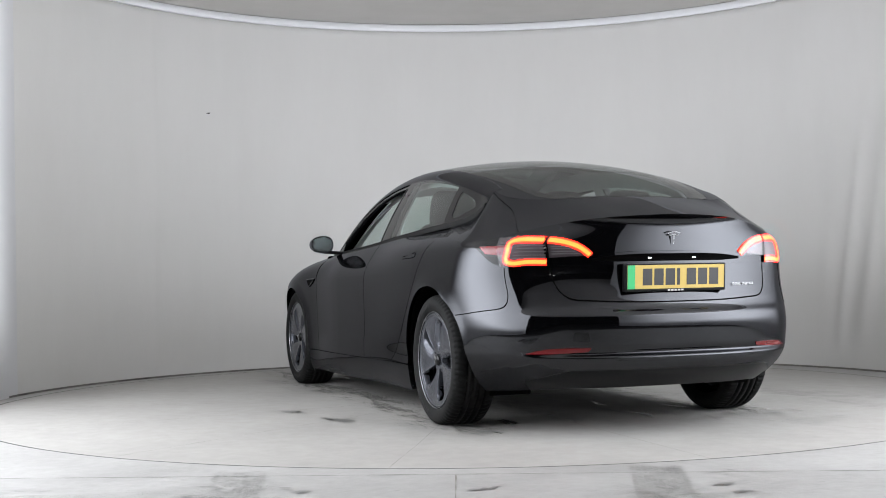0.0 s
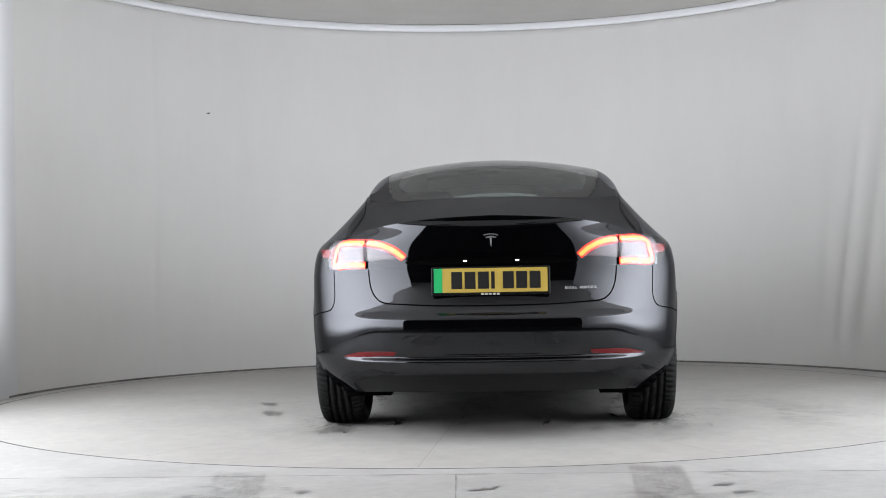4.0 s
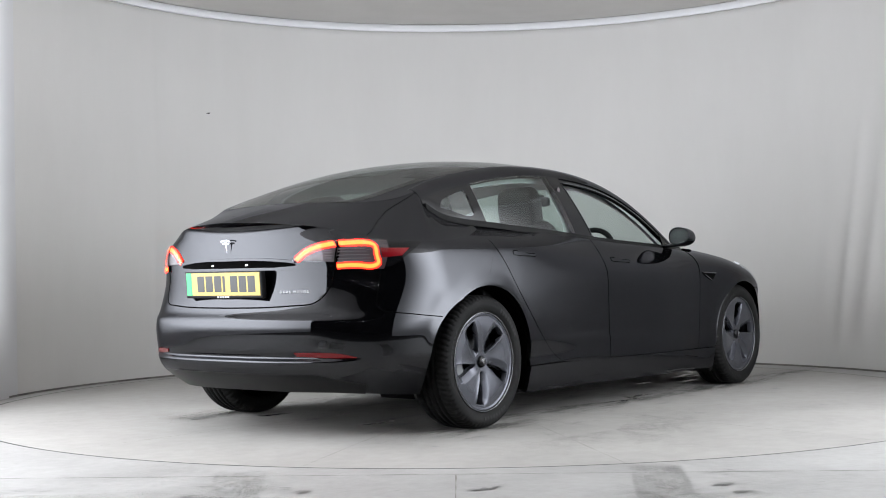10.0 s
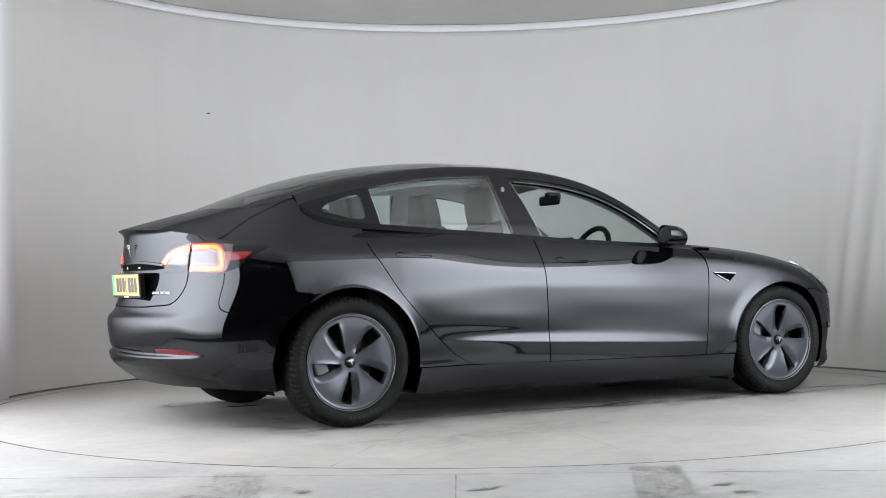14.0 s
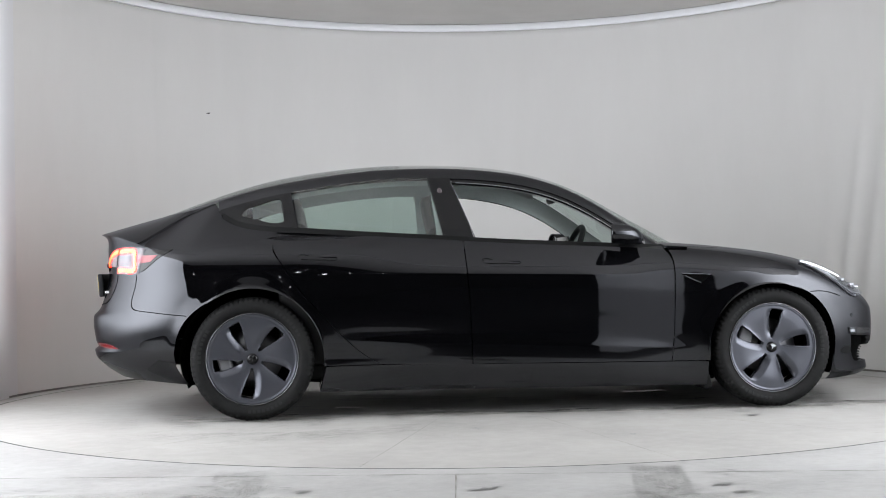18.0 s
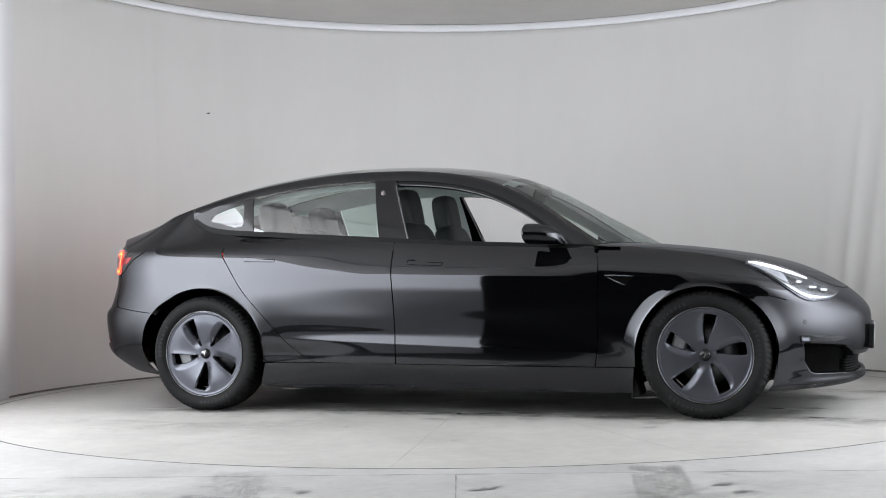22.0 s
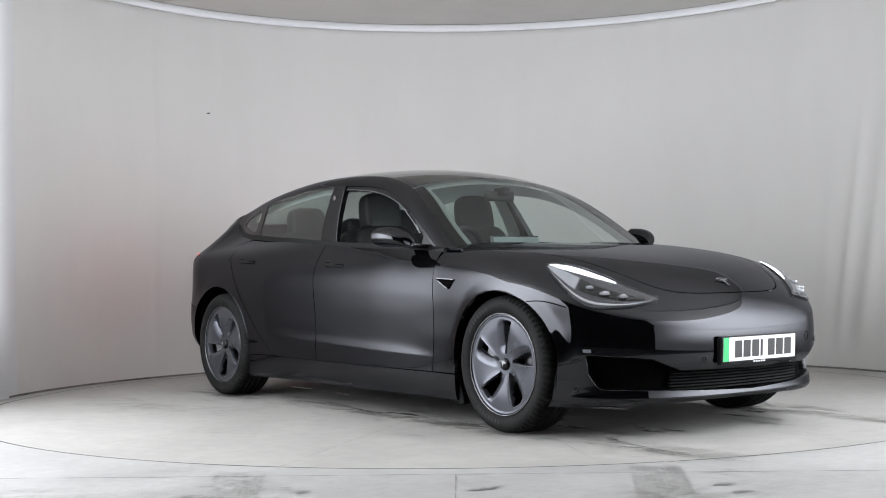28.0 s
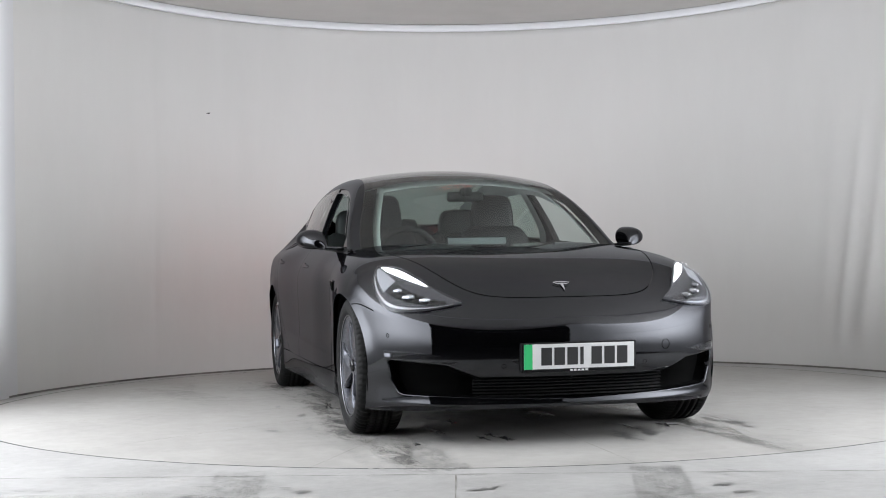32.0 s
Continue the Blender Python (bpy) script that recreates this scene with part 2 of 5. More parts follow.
def lathe(name, profile, mat, parent=None, steps=96, axis="y", index=None, label="", smooth=True):
    """Turns (radius, offset) pairs round the y axis."""
    pr = np.array(profile, float)
    a = np.linspace(0, 2 * math.pi, steps, endpoint=False)
    P = np.stack([np.outer(pr[:, 0], np.cos(a)), np.repeat(pr[:, 1:2], steps, 1), np.outer(pr[:, 0], np.sin(a))], 2)
    n, m = P.shape[:2]
    i = np.arange(n * m).reshape(n, m)
    j = np.roll(i, -1, axis=1)
    Fc = np.stack([i[:-1].ravel(), i[1:].ravel(), j[1:].ravel(), j[:-1].ravel()], 1)
    return mesh_object(name, P.reshape(-1, 3), Fc, mat, parent, index, smooth, label)


# ---- the car's outer surface: x forward, y left, z up, origin on the ground between the wheels ----
WB = 1.4375
XF, XR, RUN = 1.55, -1.70, 1.25      # where the corners begin, and how far s runs round each
DOOR_LOW = spline([(0.10, 0.852), (0.12, 0.866), (0.14, 0.877), (0.17, 0.890), (0.20, 0.900), (0.23, 0.9065), (0.26, 0.9092), (0.30, 0.9102), (0.355, 0.9105)])
DOOR_MID = spline([(0.355, 0.9105), (0.375, 0.9068), (0.40, 0.9046), (0.43, 0.9042), (0.50, 0.9056), (0.58, 0.9086), (0.66, 0.9113), (0.72, 0.9122), (0.765, 0.909)])
DOOR_TOP = spline([(0.765, 0.909), (0.80, 0.898), (0.84, 0.879), (0.88, 0.855), (0.92, 0.827), (0.955, 0.796), (1.0, 0.752), (1.05, 0.715)])
QUARTER = spline([(0.12, 0.876), (0.16, 0.893), (0.22, 0.900), (0.30, 0.9028), (0.345, 0.9035), (0.385, 0.910), (0.42, 0.914), (0.50, 0.919), (0.58, 0.922), (0.70, 0.924), (0.80, 0.917), (0.87, 0.904), (0.92, 0.880), (0.96, 0.830), (1.0, 0.764), (1.05, 0.70)])
FENDER = spline([(0.12, 0.882), (0.16, 0.896), (0.22, 0.902), (0.30, 0.905), (0.36, 0.907), (0.42, 0.909), (0.55, 0.911), (0.66, 0.915), (0.70, 0.915)])
NOSE_X = spline([(0.10, 2.08), (0.14, 2.155), (0.165, 2.194), (0.178, 2.212), (0.190, 2.2165), (0.205, 2.213), (0.23, 2.210), (0.265, 2.209), (0.30, 2.222), (0.33, 2.240), (0.36, 2.249), (0.42, 2.254), (0.50, 2.252), (0.56, 2.244)])
TAIL_LOW = spline([(0.18, -2.17), (0.21, -2.222), (0.24, -2.270), (0.28, -2.326), (0.315, -2.363), (0.345, -2.381), (0.368, -2.386), (0.379, -2.384), (0.386, -2.374), (0.392, -2.367), (0.41, -2.371), (0.45, -2.383), (0.50, -2.390), (0.54, -2.392), (0.564, -2.390)])
TAIL_UP = spline([(0.564, -2.390), (0.576, -2.385), (0.590, -2.371), (0.604, -2.357), (0.618, -2.349), (0.66, -2.335), (0.72, -2.319), (0.80, -2.306), (0.87, -2.309), (0.93, -2.311), (0.975, -2.313), (1.0, -2.317), (1.018, -2.327), (1.032, -2.346), (1.045, -2.378)])
TAIL_SOFT = spline([(0.18, -2.17), (0.21, -2.220), (0.24, -2.265), (0.28, -2.316), (0.315, -2.348), (0.345, -2.365), (0.37, -2.371), (0.40, -2.371), (0.45, -2.376), (0.52, -2.376), (0.58, -2.358), (0.66, -2.334), (0.75, -2.314), (0.87, -2.309), (0.93, -2.311), (0.975, -2.313), (1.0, -2.317), (1.018, -2.327), (1.032, -2.346), (1.045, -2.378)])
WAIST = spline([(0.6, 0.715), (1.2, 0.715), (1.5, 0.708), (1.7, 0.665), (1.9, 0.605), (2.2, 0.535), (2.5, 0.50), (2.8, 0.49)])
HOOD_C = spline([(0.0, 0.50), (0.09, 0.545), (0.2236, 0.603), (0.346, 0.664), (0.48, 0.731), (0.5916, 0.786), (0.65, 0.811), (0.895, 0.888), (1.069, 0.926), (1.201, 0.944), (1.333, 0.955)])
HOOD_N = spline([(0.6, 6.0), (0.9, 5.6), (1.3, 4.6), (1.6, 3.9), (1.9, 2.4), (2.1, 1.8), (2.3, 1.65)])
HOOD_M = spline([(0.6, 3.0), (0.9, 2.9), (1.4, 2.4), (1.7, 2.15), (1.9, 2.02), (2.1, 2.0), (2.3, 2.0)])
NOSE_TIP = 2.252


def fender_width(x, z):
    zw, zc = WAIST(x), HOOD_C(np.sqrt(np.maximum(NOSE_TIP - x, 0)))
    t = np.clip((z - zw) / np.maximum(zc - zw, 1e-4), 0, 0.999)
    top = FENDER(0.70) * np.power(1 - np.power(t, HOOD_M(x)), 1 / HOOD_N(x))
    return np.where(z > zw, top, FENDER(np.minimum(z, 0.70) + 0.70 - np.clip(zw, 0.6, 0.70)))


def base_width(x, z):
    """Half the body's width at x and height z, along the sides."""
    x, z = np.broadcast_arrays(np.asarray(x, float), np.asarray(z, float))
    k = ease(z, 0.50, 0.70)
    zd = z + (0.042 * (1 - k) + 0.024 * k) * (x - 0.1) - 0.026 * (1 - k) * ease(z, 0.15, 0.38)
    door = np.where(zd < 0.355, DOOR_LOW(zd), np.where(zd < 0.765, DOOR_MID(zd), DOOR_TOP(zd)))
    door = door + 0.0045 * (1 - ease(x, -0.95, 0.25)) * np.exp(-((zd - 0.475) / 0.085) ** 2) * ease(zd, 0.355, 0.44)
    q, f = ease(-x, 0.30, 1.15), ease(x, 0.55, 1.05)
    w = door * (1 - q) * (1 - f) + QUARTER(z) * q + fender_width(x, z) * f
    w = w + 0.026 * ease(x, 0.86, 1.34) - 0.018 * ease(x, 0.30, 0.92) - 0.022 * np.maximum(-1.15 - x, 0)
    w = w - 0.125 * np.clip((0.40 - z) / 0.21, 0, 1.1) ** 2 * ease(-x, 1.25, 1.72)
    return w - 0.018 * ease(x, 1.35, 1.75)


def lip(x, z):
    """How far the wheel arches' flared bands stand out: a sloping band, a soft outer edge and a rolled lip."""
    out = 0.0
    for xc, r, band, rise in ((-WB, 0.385, 0.072, 0.011), (WB, 0.36, 0.060, 0.013)):
        d = np.maximum(np.hypot(x - xc, z - 0.33) - r, 0)
        k = 0.010
        soft = k * np.log1p(np.exp(np.clip((band - d) / k, -40, 40)))
        fade = ease(z, 0.06, 0.20) * (1 - (0.75 if xc < 0 else 0.35) * ease((x - xc) * (1 if xc < 0 else -1), 0.10, 0.36))
        out = out + fade * (rise * soft / band) + 0.003 * np.exp(-d / 0.006) * (z > 0.1)
    return out


def skin(s, z):
    """Point of the lower body's surface, its right half turned to +y; s is x along the side and runs on round the corners."""
    s, z = np.broadcast_arrays(np.asarray(s, float), np.asarray(z, float))
    x = np.clip(s, XR + 0.06 - 0.10 * ease(z, 0.58, 0.85), XF)
    y = base_width(x, z)
    for end, sg in ((XF, 1), (XR, -1)):
        if sg < 0:
            end = XR + 0.06 - 0.10 * ease(z, 0.58, 0.85)
        a = np.clip((s - end) * sg / (RUN + (end - XR if sg < 0 else 0.0)), 0, 1) * math.pi / 2
        tip = NOSE_X(z) if sg > 0 else np.where(z < 0.564, TAIL_LOW(np.minimum(z, 0.564)), TAIL_UP(np.maximum(z, 0.564)))
        if sg < 0:
            full = ease(a, 0.62, 1.02)
            tip = tip * full + TAIL_SOFT(z) * (1 - full)
        n = 2.38 + 0 * z if sg > 0 else 2.5 - 0.35 * ease(z, 0.55, 0.8)
        S, C = np.sin(a) ** (2 / n), np.maximum(np.cos(a), 0) ** (2 / n)
        on = (s - end) * sg > 0
        slope = (base_width(end, z) - base_width(end - 0.05 * sg, z)) / 0.05 * 0.6
        xx = end + (tip - end) * S
        x = np.where(on, xx, x)
        y = np.where(on, (base_width(end, z) + slope * (xx - end) * sg * C) * C, y)
    return np.stack([x, y + lip(x, z), z], -1)


def s_at(y, z, front=True):
    """The s at which the corner has that half width."""
    s = np.linspace(XF, XF + RUN, 1500) if front else np.linspace(XR, XR - RUN, 1500)
    return float(s[np.argmin(np.abs(skin(s, z)[:, 1] - y))])


_s = np.linspace(0.55, XF + RUN, 900)
_rim = skin(_s, WAIST(_s))
_rim[:, 1] -= lip(_rim[:, 0], _rim[:, 2])
_rim[-1, 1] = 0.0
POLE = 0.75


def cap(s, b):
    """Upper front surface above the waist: b from 0 (over the pole) to 90 degrees (the waist)."""
    s, b = np.broadcast_arrays(np.asarray(s, float), np.asarray(b, float))
    r = np.sin(np.radians(b))
    px, py = np.interp(s, _s, _rim[:, 0]), np.interp(s, _s, _rim[:, 1])
    x, y = POLE + (px - POLE) * r, py * r
    w = np.interp(x, _rim[:, 0], _rim[:, 1])
    zw = np.interp(x, _rim[:, 0], WAIST(_s))
    zc = HOOD_C(np.sqrt(np.maximum(NOSE_TIP - x, 0)))
    e = np.clip(y / np.maximum(w, 1e-5), 0, 1)
    z = zw + (zc - zw) * np.power(np.maximum(1 - e ** HOOD_N(x), 0), 1 / HOOD_M(x))
    z = np.where(b > 89.999, np.interp(s, _s, WAIST(_s)), z)
    return np.stack([x, y + lip(x, z) * ease(b, 40, 62), z], -1)


def cap_at(x, y):
    """The (s, b) of a place on the upper front surface, from above."""
    ang = np.arctan2(_rim[:, 1], _rim[:, 0] - POLE)
    s = float(np.interp(-math.atan2(abs(y), x - POLE), -ang, _s))
    px, py = np.interp(s, _s, _rim[:, 0]), np.interp(s, _s, _rim[:, 1])
    r = math.hypot(x - POLE, y) / math.hypot(px - POLE, py)
    return s, math.degrees(math.asin(min(r, 1)))


def cap_xy(x, y):
    """The upper front surface over a place in plan."""
    x, y = np.broadcast_arrays(np.asarray(x, float), np.asarray(y, float))
    w = np.interp(x, _rim[:, 0], _rim[:, 1])
    zw = np.interp(x, _rim[:, 0], WAIST(_s))
    zc = HOOD_C(np.sqrt(np.maximum(NOSE_TIP - x, 0)))
    e = np.clip(np.abs(y) / np.maximum(w, 1e-5), 0, 1)
    return np.stack([x, y, zw + (zc - zw) * np.power(np.maximum(1 - e ** HOOD_N(x), 0), 1 / HOOD_M(x))], -1)


# upper body: centre line, crown, belt and lean of the sides
ROOF_C = spline([(-2.385, 1.030), (-2.19, 1.078), (-1.98, 1.140), (-1.70, 1.241), (-1.387, 1.337), (-1.07, 1.394), (-0.76, 1.424), (-0.44, 1.430), (-0.06, 1.408), (0.22, 1.357), (0.46, 1.268), (0.73, 1.123), (0.90, 1.030), (1.11, 0.915), (1.3, 0.81)])
CROWN = spline([(-2.38, 0.14), (-1.9, 0.16), (-1.4, 0.20), (-0.8, 0.19), (-0.2, 0.18), (0.3, 0.20), (0.7, 0.25), (1.1, 0.30)])
BELT_Z = spline([(-1.75, 1.20), (-1.61, 1.128), (-1.53, 1.082), (-1.45, 1.058), (-1.31, 1.040), (-1.2, 1.033), (-0.875, 1.009), (-0.40, 0.977), (-0.20, 0.962), (0.39, 0.929), (0.84, 0.906), (1.1, 0.89)])
BELT_Y = spline([(-1.75, 0.625), (-1.5, 0.688), (-1.3, 0.727), (-1.1, 0.748), (-0.8, 0.770), (-0.3, 0.782), (0.3, 0.785), (0.8, 0.775), (1.1, 0.755)])
LEAN = 0.31


def side_y(x, z):
    h = z - BELT_Z(x)
    return BELT_Y(x) - LEAN * h - 0.43 * h * h


def roof(x, y):
    return np.stack([x, y, ROOF_C(x) - CROWN(x) * y * y], -1)


def rail_y(x):
    """Where the leaning side meets the roof's surface."""
    x = np.asarray(x, float)
    lo, hi = np.full(x.shape, 0.2), np.full(x.shape, 0.95)
    for _ in range(40):
        mid = (lo + hi) / 2
        z = ROOF_C(x) - CROWN(x) * mid * mid
        inside = side_y(x, np.maximum(z, 0.8)) > mid
        lo, hi = np.where(inside, mid, lo), np.where(inside, hi, mid)
    return (lo + hi) / 2


def flank(x, z):
    return np.stack([x, side_y(x, z), z], -1)


def mirrored(P, sg):
    P = np.array(P)
    P[..., 1] *= sg
    return P


# ---- the studio ----
CX, CY, RW, TOP = 0.09, -0.02, 3.20, 2.875
RT = 2.975


def arc_wall(name, a0, a1, r, z0, z1, mat, thick, steps, label="", rows=2):
    a = np.radians(np.linspace(a0, a1, steps))
    z = np.linspace(z0, z1, rows)

    def ring(rr):
        return np.stack([np.repeat((CX + rr * np.cos(a))[:, None], rows, 1), np.repeat((CY + rr * np.sin(a))[:, None], rows, 1), np.repeat(z[None], steps, 0)], 2)
    i, o = ring(r), ring(r + thick)
    P = np.concatenate([i, o[:, ::-1]], 1)
    P = np.concatenate([P, P[:, :1]], 1)
    n, m = P.shape[:2]
    k = np.arange(n * m).reshape(n, m)
    Fc = [tuple(f) for f in np.stack([k[:-1, :-1].ravel(), k[:-1, 1:].ravel(), k[1:, 1:].ravel(), k[1:, :-1].ravel()], 1)]
    Fc += [tuple(k[0, :-1][::-1]), tuple(k[-1, :-1])]
    ob = mesh_object(name, P.reshape(-1, 3), Fc, mat, smooth=False)
    me = ob.data
    me.polygons.foreach_set("use_smooth", np.array([abs(p.normal.z) < 0.5 and len(p.vertices) == 4 for p in me.polygons]))
    return tagged(ob, label, "wall", kind="structure")


def ring_sheet(name, r0, r1, z, mat, steps=160, cx=0.0, cy=0.0, down=False):
    a = np.linspace(0, 2 * math.pi, steps, endpoint=False)
    V = [(cx + r * math.cos(t), cy + r * math.sin(t), z) for r in (r0, r1) for t in a]
    Fc = [(k, steps + k, steps + (k + 1) % steps, (k + 1) % steps) for k in range(steps)]
    if down:
        Fc = [f[::-1] for f in Fc]
    return mesh_object(name, V, Fc, mat, smooth=False)




def fold(a, z):
    """How far the wall's face stands in from its circle, in metres: drips' ridges and slack folds."""
    d = 0.0030 * np.exp(-((a - 142.5 - 0.3 * np.sin(z * 3)) / 0.7) ** 2) + 0.003 * np.exp(-((a - 137) / 1.2) ** 2)
    k = np.clip((TOP - 0.4 - z) / 1.6, 0, 1) * np.clip((z - 0.02) / 0.5, 0, 1)
    for a0, slope, wide, deep in ((29.5, 3.0, 1.0, 0.022), (34.0, 1.8, 1.2, 0.008), (25.0, 3.6, 1.5, 0.028), (37.5, 0.3, 0.7, 0.0015), (21.0, 1.0, 1.7, 0.012)):
        d = d + deep * k * np.exp(-((a - a0 + slope * (z - 1.4)) / wide) ** 2)
    for q in range(26):
        c = 60 + q * 3.4 + 3.1 * math.sin(q * 7.7)
        d = d + 0.0004 * (0.4 + 0.6 * math.sin(q * 5.1) ** 2) * np.exp(-((a - c - 0.15 * np.sin(z * 2 + q)) / 0.35) ** 2) * np.clip((2.3 - z + 0.4 * math.sin(q * 3.1)) / 0.4, 0, 1)
    return d


ang_, zz_ = np.linspace(20.0, 170.0, 600), np.linspace(0, TOP, 60)
A_, Z_ = np.meshgrid(ang_, zz_, indexing="ij")
r_ = RW - fold(A_, Z_)
inner = np.stack([CX + r_ * np.cos(np.radians(A_)), CY + r_ * np.sin(np.radians(A_)), Z_], 2)
ro_ = np.full_like(r_[:, :1], RW + 0.08)
outer = [np.stack([CX + ro_ * np.cos(np.radians(A_[:, :1])), CY + ro_ * np.sin(np.radians(A_[:, :1])), np.full_like(ro_, z)], 2) for z in (TOP, 0.0)]
wall = sheet("wall_studio", np.concatenate([inner, outer[0], outer[1]], 1), WALL, out=(CX, CY + 30, 1))
tagged(wall, "curved white studio wall with faint drips and slack folds", "wall", kind="structure")


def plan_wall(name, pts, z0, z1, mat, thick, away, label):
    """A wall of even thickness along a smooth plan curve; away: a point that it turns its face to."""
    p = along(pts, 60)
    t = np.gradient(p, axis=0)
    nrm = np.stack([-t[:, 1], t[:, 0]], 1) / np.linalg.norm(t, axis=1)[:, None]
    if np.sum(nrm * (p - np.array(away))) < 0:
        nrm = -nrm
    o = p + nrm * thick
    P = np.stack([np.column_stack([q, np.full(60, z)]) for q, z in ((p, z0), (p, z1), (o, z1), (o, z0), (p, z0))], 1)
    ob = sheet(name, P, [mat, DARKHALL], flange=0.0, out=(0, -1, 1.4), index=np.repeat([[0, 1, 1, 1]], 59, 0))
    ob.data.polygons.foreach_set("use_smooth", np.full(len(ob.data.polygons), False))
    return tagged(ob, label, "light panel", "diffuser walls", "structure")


# unseen side walls that stand in for the studio's lighting by glowing themselves
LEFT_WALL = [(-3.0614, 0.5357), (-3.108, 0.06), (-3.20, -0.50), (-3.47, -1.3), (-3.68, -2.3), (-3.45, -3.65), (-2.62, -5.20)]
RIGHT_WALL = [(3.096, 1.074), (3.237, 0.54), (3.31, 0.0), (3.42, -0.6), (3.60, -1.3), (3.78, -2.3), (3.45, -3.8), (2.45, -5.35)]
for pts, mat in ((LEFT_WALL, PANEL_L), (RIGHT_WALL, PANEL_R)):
    plan_wall("light_wall", pts, 0.0, TOP + 0.05, mat, 0.07, (0, 0), "tall curved white side wall out of view, given its own glow")
arc_wall("baseboard", 20.2, 174.0, RW - 0.008, 0.0, 0.013, FOOTLINE, 0.010, 160, "dirty dark line along the foot of the wall")
ceiling = ring_sheet("ceiling", 0.01, 6.4, TOP + 0.06, CEIL, cx=CX, cy=CY, down=True)
tagged(ceiling, "warm grey stretched fabric ceiling disc", "ceiling", kind="structure")
strip = arc_wall("trim", 0, 360, RW - 0.03, TOP - 0.002, TOP + 0.055, RIMSTRIP, 0.028, 200, "white metal strip round the ceiling's edge")
floor = ring_sheet("floor", RT + 0.006, 4.4, 0.0, CONCRETE2)
tagged(floor, "pale scuffed concrete hall floor with joints", "floor", kind="structure")
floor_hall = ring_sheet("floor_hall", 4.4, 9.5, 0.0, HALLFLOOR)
tagged(floor_hall, "unseen hall floor beyond the pale concrete, its darkness put into the colour", "floor", kind="structure")
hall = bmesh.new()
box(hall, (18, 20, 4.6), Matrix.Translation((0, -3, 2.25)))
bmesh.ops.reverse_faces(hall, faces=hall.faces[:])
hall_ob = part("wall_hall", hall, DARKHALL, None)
tagged(hall_ob, "unseen hall walls behind the open side, their darkness put into the colour", "wall", kind="structure")

# the turning disc
turntable = new("turntable")
tagged(turntable, "round pale concrete turntable flush with the floor", "turntable")
disc = ring_sheet("disc", 0.005, RT - 0.006, 0.0, CONCRETE)
disc.parent = turntable
edge = ring_sheet("disc_edge", RT - 0.006, RT + 0.006, -0.004, SEAM)
edge.parent = turntable


# seams between the disc's sectors
for k in range(14):
    a = radians(151.7 + 360 / 14 * k)
    n = 40
    rr = np.linspace(0.15, RT - 0.02, n)
    w = 0.0012 + 0.0016 * np.array([noise.noise(Vector((q * 6, k * 3.1, 0))) for q in rr])
    off = 0.004 * np.array([noise.noise(Vector((q * 2, k * 5.3, 4))) for q in rr])
    V = [(q * math.cos(a) - (o + sgn * ww) * math.sin(a), q * math.sin(a) + (o + sgn * ww) * math.cos(a), 0.0012) for q, ww, o in zip(rr, w, off) for sgn in (-1, 1)]
    mesh_object("disc_seam", V, [(2 * i, 2 * i + 2, 2 * i + 3, 2 * i + 1) for i in range(n - 1)], HAIRLINE, turntable, smooth=False)


def blob(name, x, y, size, long, turn, mat, parent, z, seed, holes=0):
    """A stain with a ragged outline."""
    n = 72
    V = [(0, 0, z)]
    for i in range(n):
        t = 2 * math.pi * i / n
        r = size * max(0.08, 0.62 + 0.8 * noise.noise(Vector((math.cos(t) * 1.6, math.sin(t) * 1.6, seed))) + 0.75 * noise.noise(Vector((math.cos(t) * 7, math.sin(t) * 7, seed + 9))))
        V.append((r * math.cos(t) * long, r * math.sin(t), z))
    c, s_ = math.cos(radians(turn)), math.sin(radians(turn))
    V = [(x + c * p - s_ * q, y + s_ * p + c * q, w) for p, q, w in V]
    return mesh_object(name, V, [(0, i + 1, (i + 1) % n + 1) for i in range(n)], mat, parent, smooth=False)


def tyre_print(name, p0, p1, wide, parent, z, seed, keep, mat=STAIN):
    """A tyre's print: rows of tread blocks, worn away here and there."""
    rnd = random.Random(seed)
    d = Vector((p1[0] - p0[0], p1[1] - p0[1], 0))
    L = d.length
    d.normalize()
    nrm = Vector((-d.y, d.x, 0))
    V, Fc = [], []
    rows = int(L / 0.016)
    for i in range(rows):
        for j in range(9):
            o = (j - 4) / 9 * wide
            fade = noise.noise(Vector((i * 0.08, j * 0.5, seed))) * 0.5 + 0.5
            if rnd.random() > keep * (0.35 + 1.1 * fade):
                continue
            a = Vector((p0[0], p0[1], 0)) + d * (i * 0.016 + rnd.uniform(-0.002, 0.002)) + nrm * (o + rnd.uniform(-0.002, 0.002))
            h, w = rnd.uniform(0.004, 0.0075), wide / 9 * rnd.uniform(0.30, 0.47)
            sk = 0.007 if j < 4 else -0.007
            k = len(V)
            for u, v in ((-h, -w), (h, -w), (h, w), (-h, w)):
                q = a + d * (u + sk * (v / w)) + nrm * v
                V.append((q.x, q.y, z))
            Fc.append((k, k + 1, k + 2, k + 3))
    ob = mesh_object(name, V, Fc, mat, parent, smooth=False)
    return tagged(ob, kind="stuff")


OX, OY = 0.1277, -0.1641
